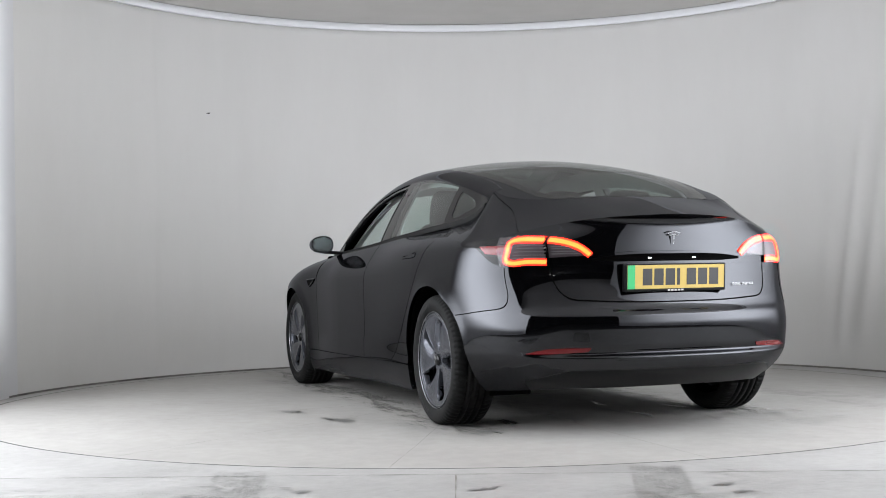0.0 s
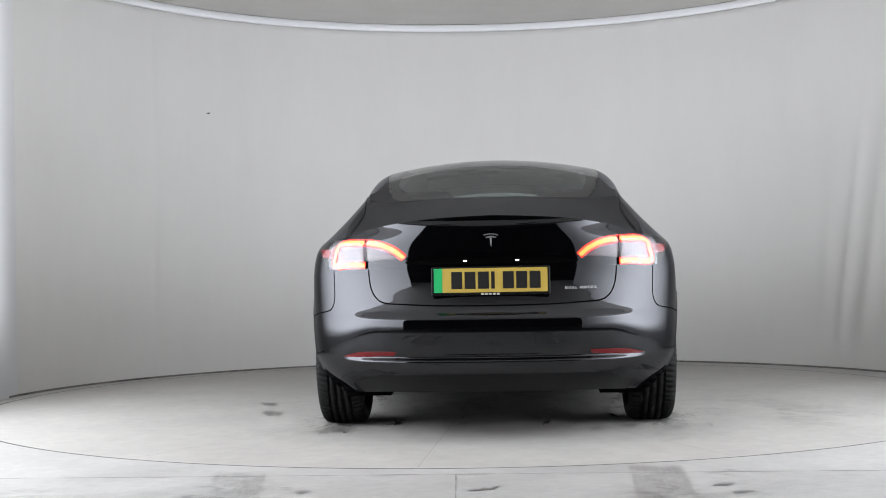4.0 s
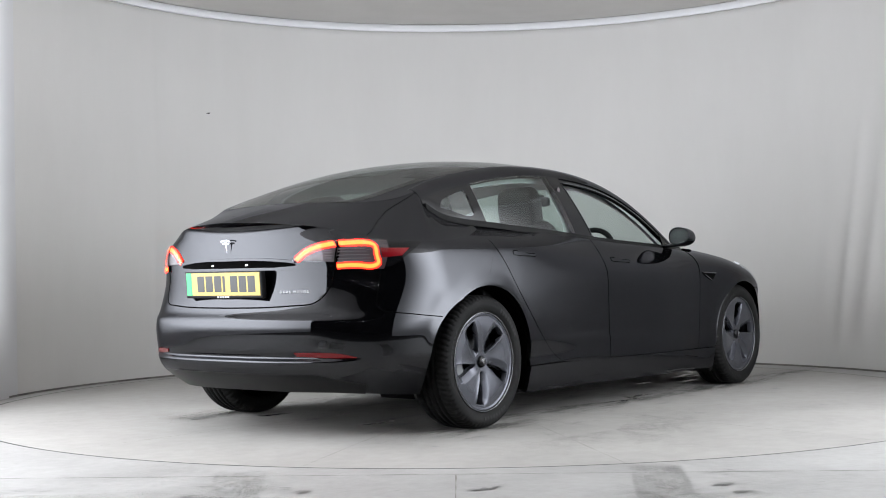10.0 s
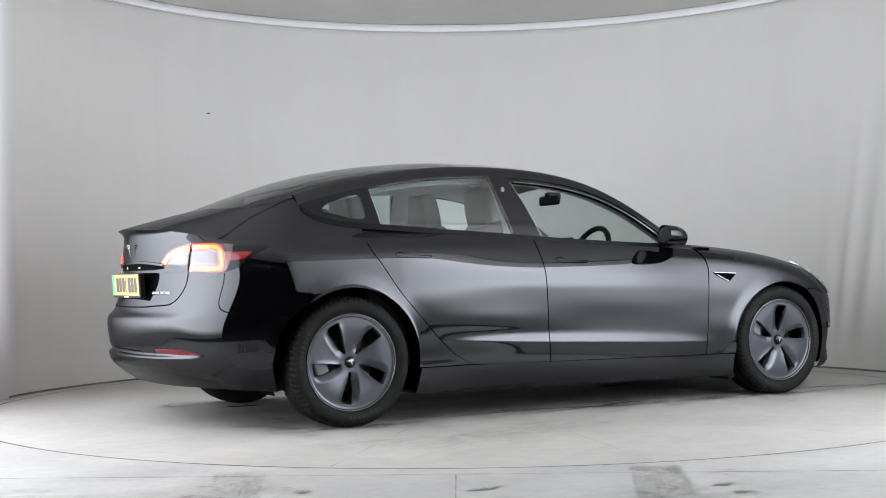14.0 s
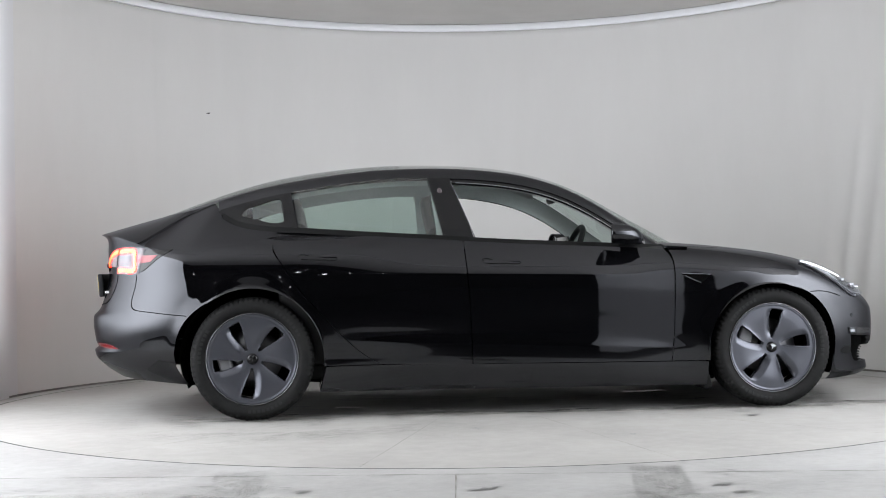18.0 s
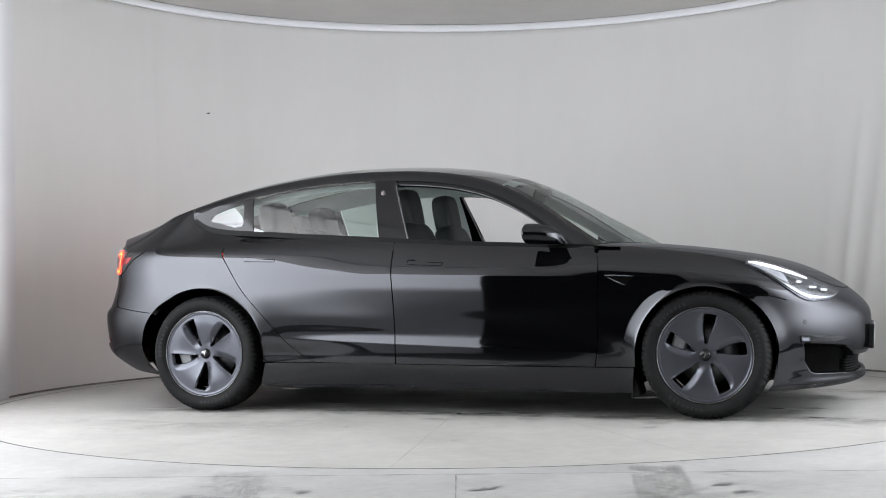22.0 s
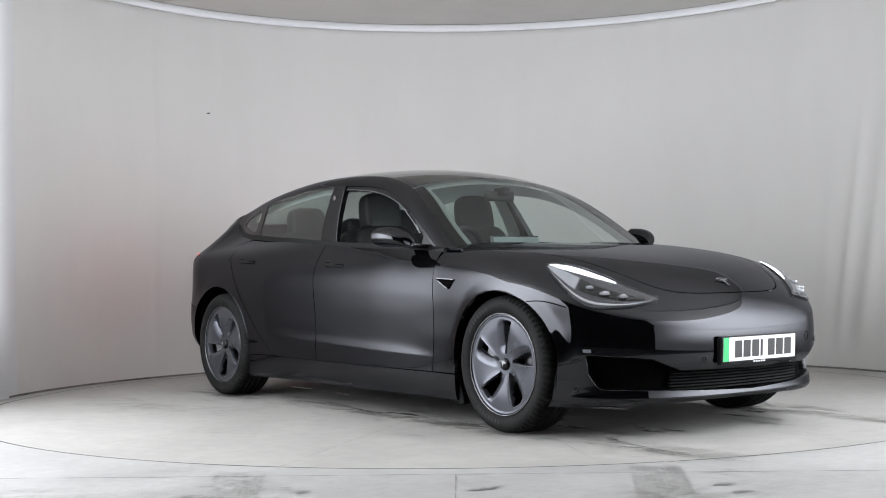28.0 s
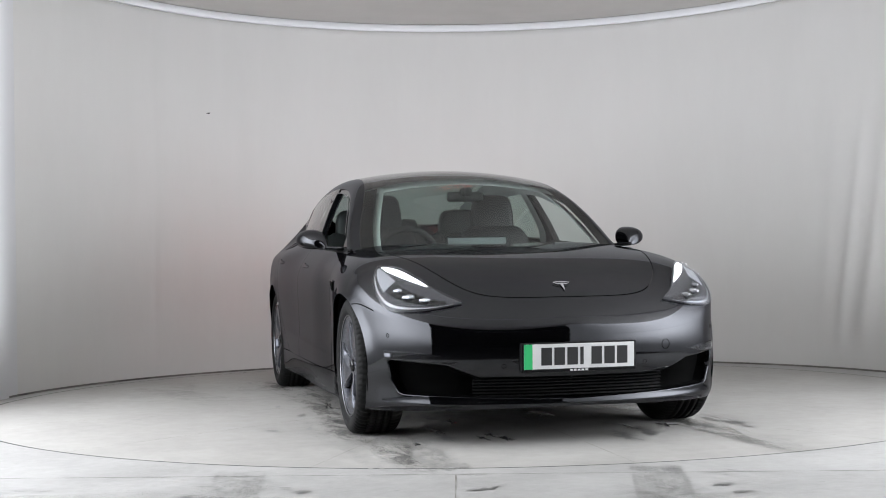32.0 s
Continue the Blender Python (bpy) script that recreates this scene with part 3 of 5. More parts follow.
# tyre prints and damp dirt on the disc, laid down along the car's own track
for y0, x0, x1, kp in ((-0.73, 1.5, 2.78, 0.55), (0.80, 1.3, 2.80, 0.35), (-0.95, 1.7, 2.7, 0.14), (-0.74, -0.4, 1.1, 0.30), (0.80, -1.9, -0.9, 0.35), (-0.78, -2.3, -1.8, 0.2)):
    tyre_print("tyre_print", (x0 + OX, y0 + OY), (x1 + OX, y0 + OY + 0.02), 0.19, turntable, 0.0016, int(100 * (y0 + 3)) + int(10 * x0), kp, PRINT)
rs = random.Random(7)
for k in range(46):
    x, y = rs.uniform(-2.0, 2.1), rs.choice((-1, 1)) * rs.uniform(0.72, 1.08)
    blob("floor_stain", x + OX, y + OY, rs.uniform(0.008, 0.028), rs.uniform(2.0, 6.5), rs.uniform(-10, 10), rs.choice((PRINT, PRINT, STAIN)), turntable, 0.0044 + 0.00002 * k, 200 + k * 1.3)
for k in range(64):
    x, y = rs.uniform(-1.9, 2.1), rs.choice((-1, 1)) * rs.uniform(0.15, 0.86)
    blob("floor_stain", x + OX, y + OY, rs.uniform(0.012, 0.055), rs.uniform(1.8, 6.0), rs.uniform(-12, 12), rs.choice((STAIN, STAIN, WET)), turntable, 0.0020 + 0.00002 * k, k * 1.7)
for k, (x, y, sz) in enumerate(((-1.84, 0.75, 0.05), (-0.99, 1.28, 0.07), (-0.45, 1.40, 0.06), (0.73, 0.9, 0.08), (1.2, -1.25, 0.03), (-0.3, -1.5, 0.025), (-2.1, -1.1, 0.02), (0.4, -1.9, 0.02))):
    blob("floor_stain", x + OX, y + OY, sz, 2.0, 10 * k, STAIN, turntable, 0.0036 + 0.00002 * k, 31 + k)

# joints, tyre prints and chips on the hall floor
def joint(x0, y0, x1, y1, w, seed, mat):
    n = int(math.hypot(x1 - x0, y1 - y0) / 0.025)
    a = math.atan2(y1 - y0, x1 - x0)
    V = []
    for i in range(n + 1):
        t = i / n
        ww = max(w * (0.75 + 1.6 * noise.noise(Vector((t * n * 0.16, seed, 0)))), 0.0008)
        for sgn in (-1, 1):
            V.append((x0 + (x1 - x0) * t - sgn * ww * math.sin(a), y0 + (y1 - y0) * t + sgn * ww * math.cos(a), 0.0012))
    mesh_object("floor_joint", V, [(2 * i, 2 * i + 2, 2 * i + 3, 2 * i + 1) for i in range(n)], mat, floor, smooth=False)


joint(-3.2, -3.034, 3.2, -3.234, 0.0030, 1.0, SEAM)
joint(-0.073, -3.15, -0.060, -4.38, 0.0022, 5.0, HAIRLINE)
tyre_print("tyre_print", (-0.93, -2.99), (-0.80, -4.2), 0.20, floor, 0.0014, 3, 0.42, PRINT)
tyre_print("tyre_print", (0.716, -2.99), (0.62, -4.2), 0.21, floor, 0.0014, 4, 0.8, PRINT)
for k in range(26):
    x, y = rs.uniform(-1.8, 1.6), rs.uniform(-3.65, -3.02)
    blob("floor_chip", x, y, rs.uniform(0.004, 0.013), rs.uniform(1.2, 4), rs.uniform(-30, 30), STAIN, floor, 0.0022 + 0.00002 * k, 60 + k)
for k, (x, y, sz, lg) in enumerate(((-1.05, -3.62, 0.05, 2.5), (0.9, -3.45, 0.03, 2.0), (0.93, -3.62, 0.025, 3.0), (-0.62, -3.5, 0.035, 1.5), (0.02, -3.5, 0.03, 1.6))):
    blob("floor_chip", x, y, sz, lg, 20, STAIN, floor, 0.0030, 90 + k)

# a small dark mark high on the wall
wm = radians(133.2)
mark = bmesh.new()
for k, (u, v, s_) in enumerate(((0, 0, 0.012), (0.015, -0.004, 0.006), (-0.012, 0.004, 0.005))):
    bmesh.ops.create_icosphere(mark, subdivisions=2, radius=s_, matrix=Matrix.Translation((u, 0, v)) @ Matrix.Diagonal((1, 0.25, 0.45, 1)))
wall_mark = part("wall_mark", mark, SEAM, None)
wall_mark.matrix_basis = Matrix.Translation((CX + (RW - 0.001) * math.cos(wm), CY + (RW - 0.001) * math.sin(wm), 2.10)) @ pose(0, 0, 0, 0, 0, 133.2 + 90)
tagged(wall_mark, "small dark scuff mark on the white wall", "mark")

# small bright lamps of the dark hall
lamp0 = new("spot_lamp")
tagged(lamp0, "small bright spot lamp hanging in the dark hall", "lamp", "hall spot lamps")
bm = bmesh.new()
bmesh.ops.create_cone(bm, cap_ends=True, segments=24, radius1=0.05, radius2=0.035, depth=0.12, matrix=Matrix.Translation((0, 0, 0.08)))
bmesh.ops.create_cone(bm, cap_ends=True, segments=10, radius1=0.006, radius2=0.006, depth=1.6, matrix=Matrix.Translation((0, 0, 0.9)))
part("lamp_body", bm, DARKHALL, lamp0)
bm = bmesh.new()
bmesh.ops.create_uvsphere(bm, u_segments=16, v_segments=10, radius=0.03)
part("bulb", bm, SPOT, lamp0)
SPOTS = ((-1.35, -9.4, 2.75), (-0.55, -9.7, 2.95), (0.25, -9.5, 2.6), (0.75, -9.9, 3.0), (1.45, -9.3, 2.8), (-0.2, -8.9, 3.05), (1.0, -8.7, 2.5), (-1.9, -8.6, 2.6))
lamp0.matrix_basis = pose(*SPOTS[0])
for q in SPOTS[1:]:
    copy_thing(lamp0, pose(*q))


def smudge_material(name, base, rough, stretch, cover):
    """Thin dark film that lets the floor through: patchy, fading towards the borders of its sheet."""
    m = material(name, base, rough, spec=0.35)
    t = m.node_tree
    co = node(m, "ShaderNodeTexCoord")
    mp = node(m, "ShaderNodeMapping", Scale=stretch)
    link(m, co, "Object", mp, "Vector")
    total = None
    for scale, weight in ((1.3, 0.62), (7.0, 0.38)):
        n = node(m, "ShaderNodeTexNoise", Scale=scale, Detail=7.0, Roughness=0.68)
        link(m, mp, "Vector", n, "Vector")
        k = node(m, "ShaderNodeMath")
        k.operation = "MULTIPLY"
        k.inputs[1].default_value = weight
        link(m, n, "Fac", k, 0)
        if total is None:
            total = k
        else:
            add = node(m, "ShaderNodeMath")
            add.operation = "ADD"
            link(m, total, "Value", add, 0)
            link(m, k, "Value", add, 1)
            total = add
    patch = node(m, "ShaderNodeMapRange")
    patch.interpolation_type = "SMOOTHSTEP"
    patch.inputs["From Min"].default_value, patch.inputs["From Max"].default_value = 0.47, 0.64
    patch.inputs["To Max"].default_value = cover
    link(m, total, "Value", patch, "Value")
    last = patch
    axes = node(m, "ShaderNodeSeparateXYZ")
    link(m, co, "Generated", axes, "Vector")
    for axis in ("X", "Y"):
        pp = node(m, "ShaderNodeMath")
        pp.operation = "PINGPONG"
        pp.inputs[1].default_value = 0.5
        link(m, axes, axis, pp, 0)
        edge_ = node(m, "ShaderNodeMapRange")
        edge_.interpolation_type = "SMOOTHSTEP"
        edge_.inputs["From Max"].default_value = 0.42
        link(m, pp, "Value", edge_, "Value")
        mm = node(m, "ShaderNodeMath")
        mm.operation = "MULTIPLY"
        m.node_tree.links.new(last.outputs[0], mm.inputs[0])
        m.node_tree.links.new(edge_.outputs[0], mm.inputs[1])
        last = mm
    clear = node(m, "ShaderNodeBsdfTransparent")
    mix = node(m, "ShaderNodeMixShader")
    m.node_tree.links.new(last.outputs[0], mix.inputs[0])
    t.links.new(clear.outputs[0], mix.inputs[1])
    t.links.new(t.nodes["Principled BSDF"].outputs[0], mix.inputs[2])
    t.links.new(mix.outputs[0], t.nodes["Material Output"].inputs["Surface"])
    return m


def smudge(name, x, y, lx, ly, turn_, mat, parent, z):
    V = [(-lx / 2, -ly / 2, 0), (lx / 2, -ly / 2, 0), (lx / 2, ly / 2, 0), (-lx / 2, ly / 2, 0)]
    ob = mesh_object(name, V, [(0, 1, 2, 3)], mat, parent, smooth=False)
    ob.matrix_basis = pose(x, y, z, 0, 0, turn_)
    return tagged(ob, kind="stuff")


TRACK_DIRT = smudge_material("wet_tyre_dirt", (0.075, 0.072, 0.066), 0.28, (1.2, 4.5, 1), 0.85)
SOFT_SMUDGE = smudge_material("soft_floor_smudge", (0.15, 0.145, 0.133), 0.6, (1.0, 1.8, 1), 0.30)
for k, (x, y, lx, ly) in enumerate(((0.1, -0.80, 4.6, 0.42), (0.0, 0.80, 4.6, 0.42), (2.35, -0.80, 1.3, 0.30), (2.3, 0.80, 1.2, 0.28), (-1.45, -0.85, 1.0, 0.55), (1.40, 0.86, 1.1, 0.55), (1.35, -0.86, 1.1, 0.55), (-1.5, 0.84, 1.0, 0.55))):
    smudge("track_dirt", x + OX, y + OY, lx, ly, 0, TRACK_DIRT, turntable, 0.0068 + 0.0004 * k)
# the first sheet darkens the disc over the car's whole footprint
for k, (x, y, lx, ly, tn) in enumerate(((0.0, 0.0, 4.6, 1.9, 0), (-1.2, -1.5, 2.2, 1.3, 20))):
    smudge("soft_dirt", x + OX, y + OY, lx, ly, tn, SOFT_SMUDGE, turntable, 0.0102 + 0.0004 * k)
for k, (x, y, lx, ly, tn) in enumerate(((-0.84, -3.7, 1.5, 0.40, -84), (0.66, -3.7, 1.5, 0.36, -86), (-0.9, -3.6, 0.9, 0.5, 0), (0.75, -3.65, 1.0, 0.5, 10), (-1.6, -3.5, 0.9, 0.5, 0))):
    smudge("soft_dirt", x, y, lx, ly, tn, SOFT_SMUDGE, floor, 0.0044 + 0.0004 * k)


def gather_stains(parent, source, name):
    """Joins the countless small stains of one colour into one mesh."""
    for mat in (STAIN, WET, PRINT):
        obs = [o for o in parent.children if o.type == "MESH" and o.name.split(".")[0] == source and o.data.materials[0] == mat]
        if not obs:
            continue
        bm = bmesh.new()
        for o in obs:
            bm.from_mesh(o.data)
        for o in obs:
            bpy.data.objects.remove(o)
        tagged(part(name, bm, mat, parent), kind="stuff")


gather_stains(turntable, "floor_stain", "floor_stains")
gather_stains(floor, "floor_chip", "floor_chips")
# ---- the car ----
car = new("car")
tagged(car, "glossy black electric saloon car with grey aero wheels and lit lights", "car")

REAR_EDGE = [(-0.735, 0.292), (-0.80, 0.325), (-0.93, 0.43), (-1.06, 0.57), (-1.174, 0.70), (-1.275, 0.85), (-1.318, 0.935), (-1.300, 1.027)]
FRONT_EDGE = [(0.862, 0.272), (0.878, 0.42), (0.885, 0.60), (0.886, 0.75), (0.878, 0.84), (0.852, 0.893)]
MID_EDGE = [(-0.243, 0.283), (-0.247, 0.45), (-0.256, 0.66), (-0.266, 0.80), (-0.274, 0.956)]


def shift(pts, dx):
    return [(p[0] + dx, p[1]) for p in pts]


def arch(xc, r, a0, a1, n=12):
    return [(xc + r * math.cos(math.radians(a)), 0.33 + r * math.sin(math.radians(a))) for a in np.linspace(a0, a1, n)]


def side_panel(name, g, sg, mat=PAINT, flange=0.018, parent=None, label="", lift=0.0):
    return sheet(name, mirrored(skin(g[..., 0], g[..., 1]), sg), mat, parent or car, flange=flange, label=label, lift=lift)


SHOULDER = spline([(1.30, 1.0), (1.40, 0.975), (1.50, 0.956), (1.65, 0.940), (1.80, 0.934), (2.0, 0.938), (2.12, 0.954), (2.25, 0.983), (2.36, 1.002), (2.47, 1.017), (2.65, 1.031), (2.95, 1.041)])


def shoulder_z(s):
    """Height of the edge where the side turns over into the rear deck."""
    return SHOULDER(-np.asarray(s, float))


doors = {}
for sg in (-1, 1):
    belt_f = [(x, float(BELT_Z(x)) - 0.012) for x in np.linspace(-0.274, 0.852, 7)]
    belt_f[-1] = FRONT_EDGE[-1]
    belt_f[0] = MID_EDGE[-1]
    g = coons([(-0.243, 0.283), (0.3, 0.278), (0.862, 0.272)], belt_f, MID_EDGE, FRONT_EDGE, 70, 150)
    doors[sg, "f"] = side_panel("front_door", g, sg)
    L = shift(MID_EDGE, -0.006)
    belt_r = [REAR_EDGE[-1]] + [(x, float(BELT_Z(x)) - 0.012) for x in (-1.2, -1.0, -0.8, -0.6, -0.4)] + [L[-1]]
    low = [REAR_EDGE[0], (-0.6, 0.287), L[0]]
    g = coons(low, belt_r, REAR_EDGE, L, 70, 150)
    doors[sg, "r"] = side_panel("rear_door", g, sg)
    # sill
    g = coons([(-1.075, 0.15), (1.06, 0.135)], [(-1.04, 0.284), (-0.735, 0.287), (0.862, 0.267), (1.07, 0.265)], [(-1.075, 0.15), (-1.04, 0.284)], [(1.06, 0.135), (1.07, 0.265)], 60, 12, False)
    side_panel("sill", g, sg, flange=0.05)
    # quarter panel: the leg before the rear wheel, then the part above and behind it
    E2 = shift(REAR_EDGE[:-1] + [(-1.301, 1.0)], -0.006)
    g = coons([(-1.043, 0.289), (-0.741, 0.292)], [(-WB, 0.715), (-1.36, 0.86), (-1.307, 1.0)], arch(-WB, 0.385, -6, 90, 14), E2, 30, 50, True)
    side_panel("quarter_panel", g, sg, flange=0.0)
    s = np.concatenate([np.linspace(-WB, -1.744, 26), np.linspace(-1.75, -2.18, 22)])
    zb = np.where(s > -1.745, 0.33 + np.sqrt(np.maximum(0.385**2 - (s + WB) ** 2, 0.0)), np.interp(-s, [1.745, 2.0, 2.10, 2.15, 2.18], [0.573, 0.597, 0.606, 0.622, 0.66]))
    lo = np.stack([s, zb], 1)
    hi = np.stack([np.interp(np.linspace(0, 1, 48), [0, 1], [-1.301, -2.18]), np.zeros(48)], 1)
    hi[:, 1] = shoulder_z(hi[:, 0])
    L = along([(-WB, 0.715), (-1.36, 0.86), (-1.301, 1.0)], 30)
    v = np.linspace(0, 1, 30)[None, :, None] ** 1.6
    u = np.linspace(0, 1, 48)[:, None, None]
    Rr = along([(-2.18, 0.66), (-2.18, float(shoulder_z(-2.18)))], 30)
    g = (1 - v) * lo[:, None] + v * hi[:, None] + (1 - u) * L[None] + u * Rr[None] - ((1 - u) * (1 - v) * lo[0] + u * (1 - v) * lo[-1] + (1 - u) * v * hi[0] + u * v * hi[-1])
    side_panel("quarter_panel", g, sg, flange=0.0)
    # front fender: leg, arch part, then over the top to the bonnet
    F2 = shift(FRONT_EDGE, 0.006)
    v = np.linspace(0, 1, 44)[None]
    u = np.linspace(0, 1, 40)[:, None]
    sx = WB - 0.36
    z = 0.272 + (WAIST(1.0) - 0.272) * v + 0 * u
    s = np.interp(z, [p[1] for p in F2], [p[0] for p in F2]) * (1 - u) + sx * u
    sheet("front_fender", mirrored(skin(s, z), sg), PAINT, car)
    s = sx + 0.36 * (1 - np.cos(np.linspace(0, math.pi / 2, 40)))
    zb = 0.33 + np.sqrt(np.maximum(0.36**2 - (s - WB) ** 2, 0))
    zb[0] = 0.272
    g = np.stack([np.repeat(s[:, None], 30, 1), zb[:, None] + (WAIST(s) - zb)[:, None] * np.linspace(0, 1, 30)[None]], 2)
    sheet("front_fender", mirrored(skin(g[..., 0], g[..., 1]), sg), PAINT, car)
    s = np.linspace(WB, 1.70, 16)
    zb = 0.33 + np.sqrt(np.maximum(0.36**2 - (s - WB) ** 2, 0))
    g = np.stack([np.repeat(s[:, None], 10, 1), zb[:, None] + (WAIST(s) - zb)[:, None] * np.linspace(0, 1, 10)[None]], 2)
    sheet("front_fender", mirrored(skin(g[..., 0], g[..., 1]), sg), PAINT, car)

# bonnet and fender tops share the upper front surface


def back(x):
    return x - 0.036 * float(ease(x, 1.75, 2.12))


HOOD_EDGE = [cap_at(back(x), y) for x, y in ((0.98, 0.735), (1.15, 0.712), (1.35, 0.675), (1.55, 0.632), (1.70, 0.592), (1.85, 0.545), (1.98, 0.488), (2.07, 0.42))]
HOOD_NOSE = [cap_at(back(x), y) for x, y in ((2.07, 0.42), (2.11, 0.36), (2.145, 0.25), (2.163, 0.13), (2.170, 0.0))]


bonnet_line = spline(HOOD_EDGE + HOOD_NOSE[1:])


def edge_b(s):
    return bonnet_line(np.clip(s, HOOD_EDGE[0][0], HOOD_NOSE[-1][0]))


# bonnet
s = np.linspace(0.90, XF + RUN, 130)
lim = edge_b(s)
t = np.linspace(0, 1, 60)
half = cap(s[:, None], 20 + (lim[:, None] - 0.25 - 20) * t[None])
both = np.concatenate([half, mirrored(half[::-1], -1)[1:]], 0)
sheet("bonnet", both, PAINT, car, flange=0.004)
for sg in (-1, 1):
    # fender top: from the door to the lamp, between the bonnet's edge and the waist
    s = np.linspace(0.893, 1.70, 60)
    b0 = edge_b(s) + 0.3
    P = cap(s[:, None], b0[:, None] + (90 - b0)[:, None] * np.linspace(0, 1, 40)[None])
    sheet("front_fender", mirrored(P, sg), PAINT, car)
    s = np.linspace(1.70, XF + RUN, 120)
    P = cap(s[:, None], (edge_b(s) + 0.25)[:, None] + (90 - edge_b(s) - 0.25)[:, None] * np.linspace(0, 1, 60)[None])
    sheet("front_bumper_top", mirrored(P, sg), PAINT, car)

# bumpers
for sg in (-1, 1):
    # front: a corner piece behind which the wheel arch opens, then the face with its intakes
    u, v = np.linspace(0, 1, 50)[:, None], np.linspace(0, 1, 90)[None]
    wt = float(WAIST(1.702))
    z0 = 0.15 + (wt - 0.15) * v + 0 * u
    e = np.where(z0 < 0.574, WB + np.sqrt(np.maximum(0.36**2 - (z0 - 0.33) ** 2, 0)), 1.7002)
    ss = e * (1 - u) + 1.85 * u
    zz = 0.15 + (WAIST(1.7002 + 0.1498 * u) - 0.15) * v
    sheet("front_bumper_corner", mirrored(skin(ss, zz), sg), PAINT, car)
    s = np.linspace(1.85, XF + RUN, 240)
    zb = np.interp(s, [1.85, 2.0, 2.8], [0.15, 0.155, 0.175])
    z = zb[:, None] + (WAIST(s) - zb)[:, None] * np.linspace(0, 1, 130)[None]
    Pf = skin(s[:, None], z)
    yy, zf = Pf[..., 1], Pf[..., 2]
    lo_, hi_ = np.interp(yy, [0, 0.45, 0.75], [0.210, 0.224, 0.236]), np.interp(yy, [0, 0.44, 0.50, 0.58, 0.83], [0.306, 0.310, 0.334, 0.368, 0.390])
    hole = ease(zf - lo_, -0.003, 0.006) * ease(hi_ - zf, -0.003, 0.006) * ease(np.interp(zf, [0.22, 0.245, 0.306, 0.41], [0.715, 0.756, 0.788, 0.804]) - yy, -0.004, 0.010)
    Pf[..., 0] -= hole * (0.05 + 0.02 * ease(-yy, -0.52, -0.42))
    Pf[..., 1] -= hole * 0.04 * ease(yy, 0.5, 0.8)
    hm = (hole[1:, 1:] + hole[:-1, :-1]) / 2 > 0.35
    sheet("front_bumper", mirrored(Pf, sg), [PAINT, GAP], car, index=hm.astype(int))
    for q in range(6):
        zq = 0.224 + 0.0145 * q
        a = np.linspace(s_at(0.455, zq), XF + RUN, 60)
        G = skin(a[:, None], zq + np.array([-0.003, -0.001, 0.001, 0.003])[None])
        G[..., 0] -= 0.032
        sheet("grille_slat", mirrored(G, sg), SLAT, car, flange=0.025)
    # rear: a corner piece behind the wheel, then the tail
    u, v = np.linspace(0, 1, 60)[:, None], np.linspace(0, 1, 110)[None]
    z0 = 0.195 + (0.5715 - 0.195) * v + 0 * u
    e = -WB - np.sqrt(np.maximum(0.385**2 - (z0 - 0.33) ** 2, 0))
    ss = e * (1 - u) - 2.18 * u
    top = np.interp(-ss, [1.745, 2.0, 2.10, 2.15, 2.18], [0.5715, 0.5955, 0.6045, 0.6205, 0.6585])
    zz = (0.195 + 0.02 * u) + (top - 0.195 - 0.02 * u) * v
    sheet("rear_bumper_corner", mirrored(skin(ss, zz), sg), PAINT, car)
    s = np.linspace(-2.18, XR - RUN, 180)
    zb = np.interp(-s, [2.18, 2.4, 2.95], [0.212, 0.222, 0.225])
    z = zb[:, None] + (0.8057 - zb)[:, None] * np.linspace(0, 1, 140)[None]
    Pb = skin(s[:, None], z)
    mid = (Pb[1:, 1:] + Pb[:-1, :-1]) / 2
    edge_z = 0.316 - 0.06 * ease(mid[..., 1], 0.50, 0.72)
    low = (mid[..., 2] < edge_z) & (mid[..., 1] < 0.72)
    Pb[..., 0] += 0.004 * ease(0.320 - 0.06 * ease(Pb[..., 1], 0.50, 0.72) - Pb[..., 2], -0.003, 0.008) * ease(-Pb[..., 1], -0.74, -0.66)
    sheet("rear_bumper", mirrored(Pb, sg), [PAINT, PLASTIC], car, index=low.astype(int))
    s = np.linspace(-2.18, XR - RUN, 140)
    z = 0.806 + (shoulder_z(s) - 0.806)[:, None] * np.linspace(0, 1, 40)[None]
    sheet("boot_lid", mirrored(skin(s[:, None], z), sg), PAINT, car)

# scuttle under the windscreen's foot
s = np.linspace(0.60, XF + RUN, 90)
half = cap(s[:, None], np.linspace(6, 62, 30)[None])
half[..., 2] -= 0.006
half = half[:, :]
sheet("scuttle", np.concatenate([half, mirrored(half[::-1], -1)[1:]], 0), TRIM, car)
for sg in (-1, 1):
    s = np.linspace(0.80, 1.05, 30)
    Pq = cap(s[:, None], np.linspace(55, 89.5, 30)[None])
    Pq[..., 2] -= 0.008
    Pq[..., 1] -= 0.008
    sheet("scuttle_side", mirrored(Pq, sg), TRIM, car)

# roof, screens
ACROSS = np.linspace(-1, 1, 61)


def top_sheet(name, x0, x1, wide, mat, n=60, lift=0.0, label="", flange=0.0):
    x = np.linspace(x0, x1, n)
    yy = (wide(x))[:, None] * ACROSS[None]
    return sheet(name, roof(x[:, None] + 0 * yy, yy), mat, car, lift=lift, label=label, flange=flange)


def seam_y(x):
    return rail_y(x) - 0.055


top_sheet("windscreen", 0.2925, 1.22, lambda x: np.minimum(seam_y(x), 0.80), SCREEN_GLASS)
top_sheet("roof_glass", -0.6075, 0.2895, seam_y, DARK_GLASS)


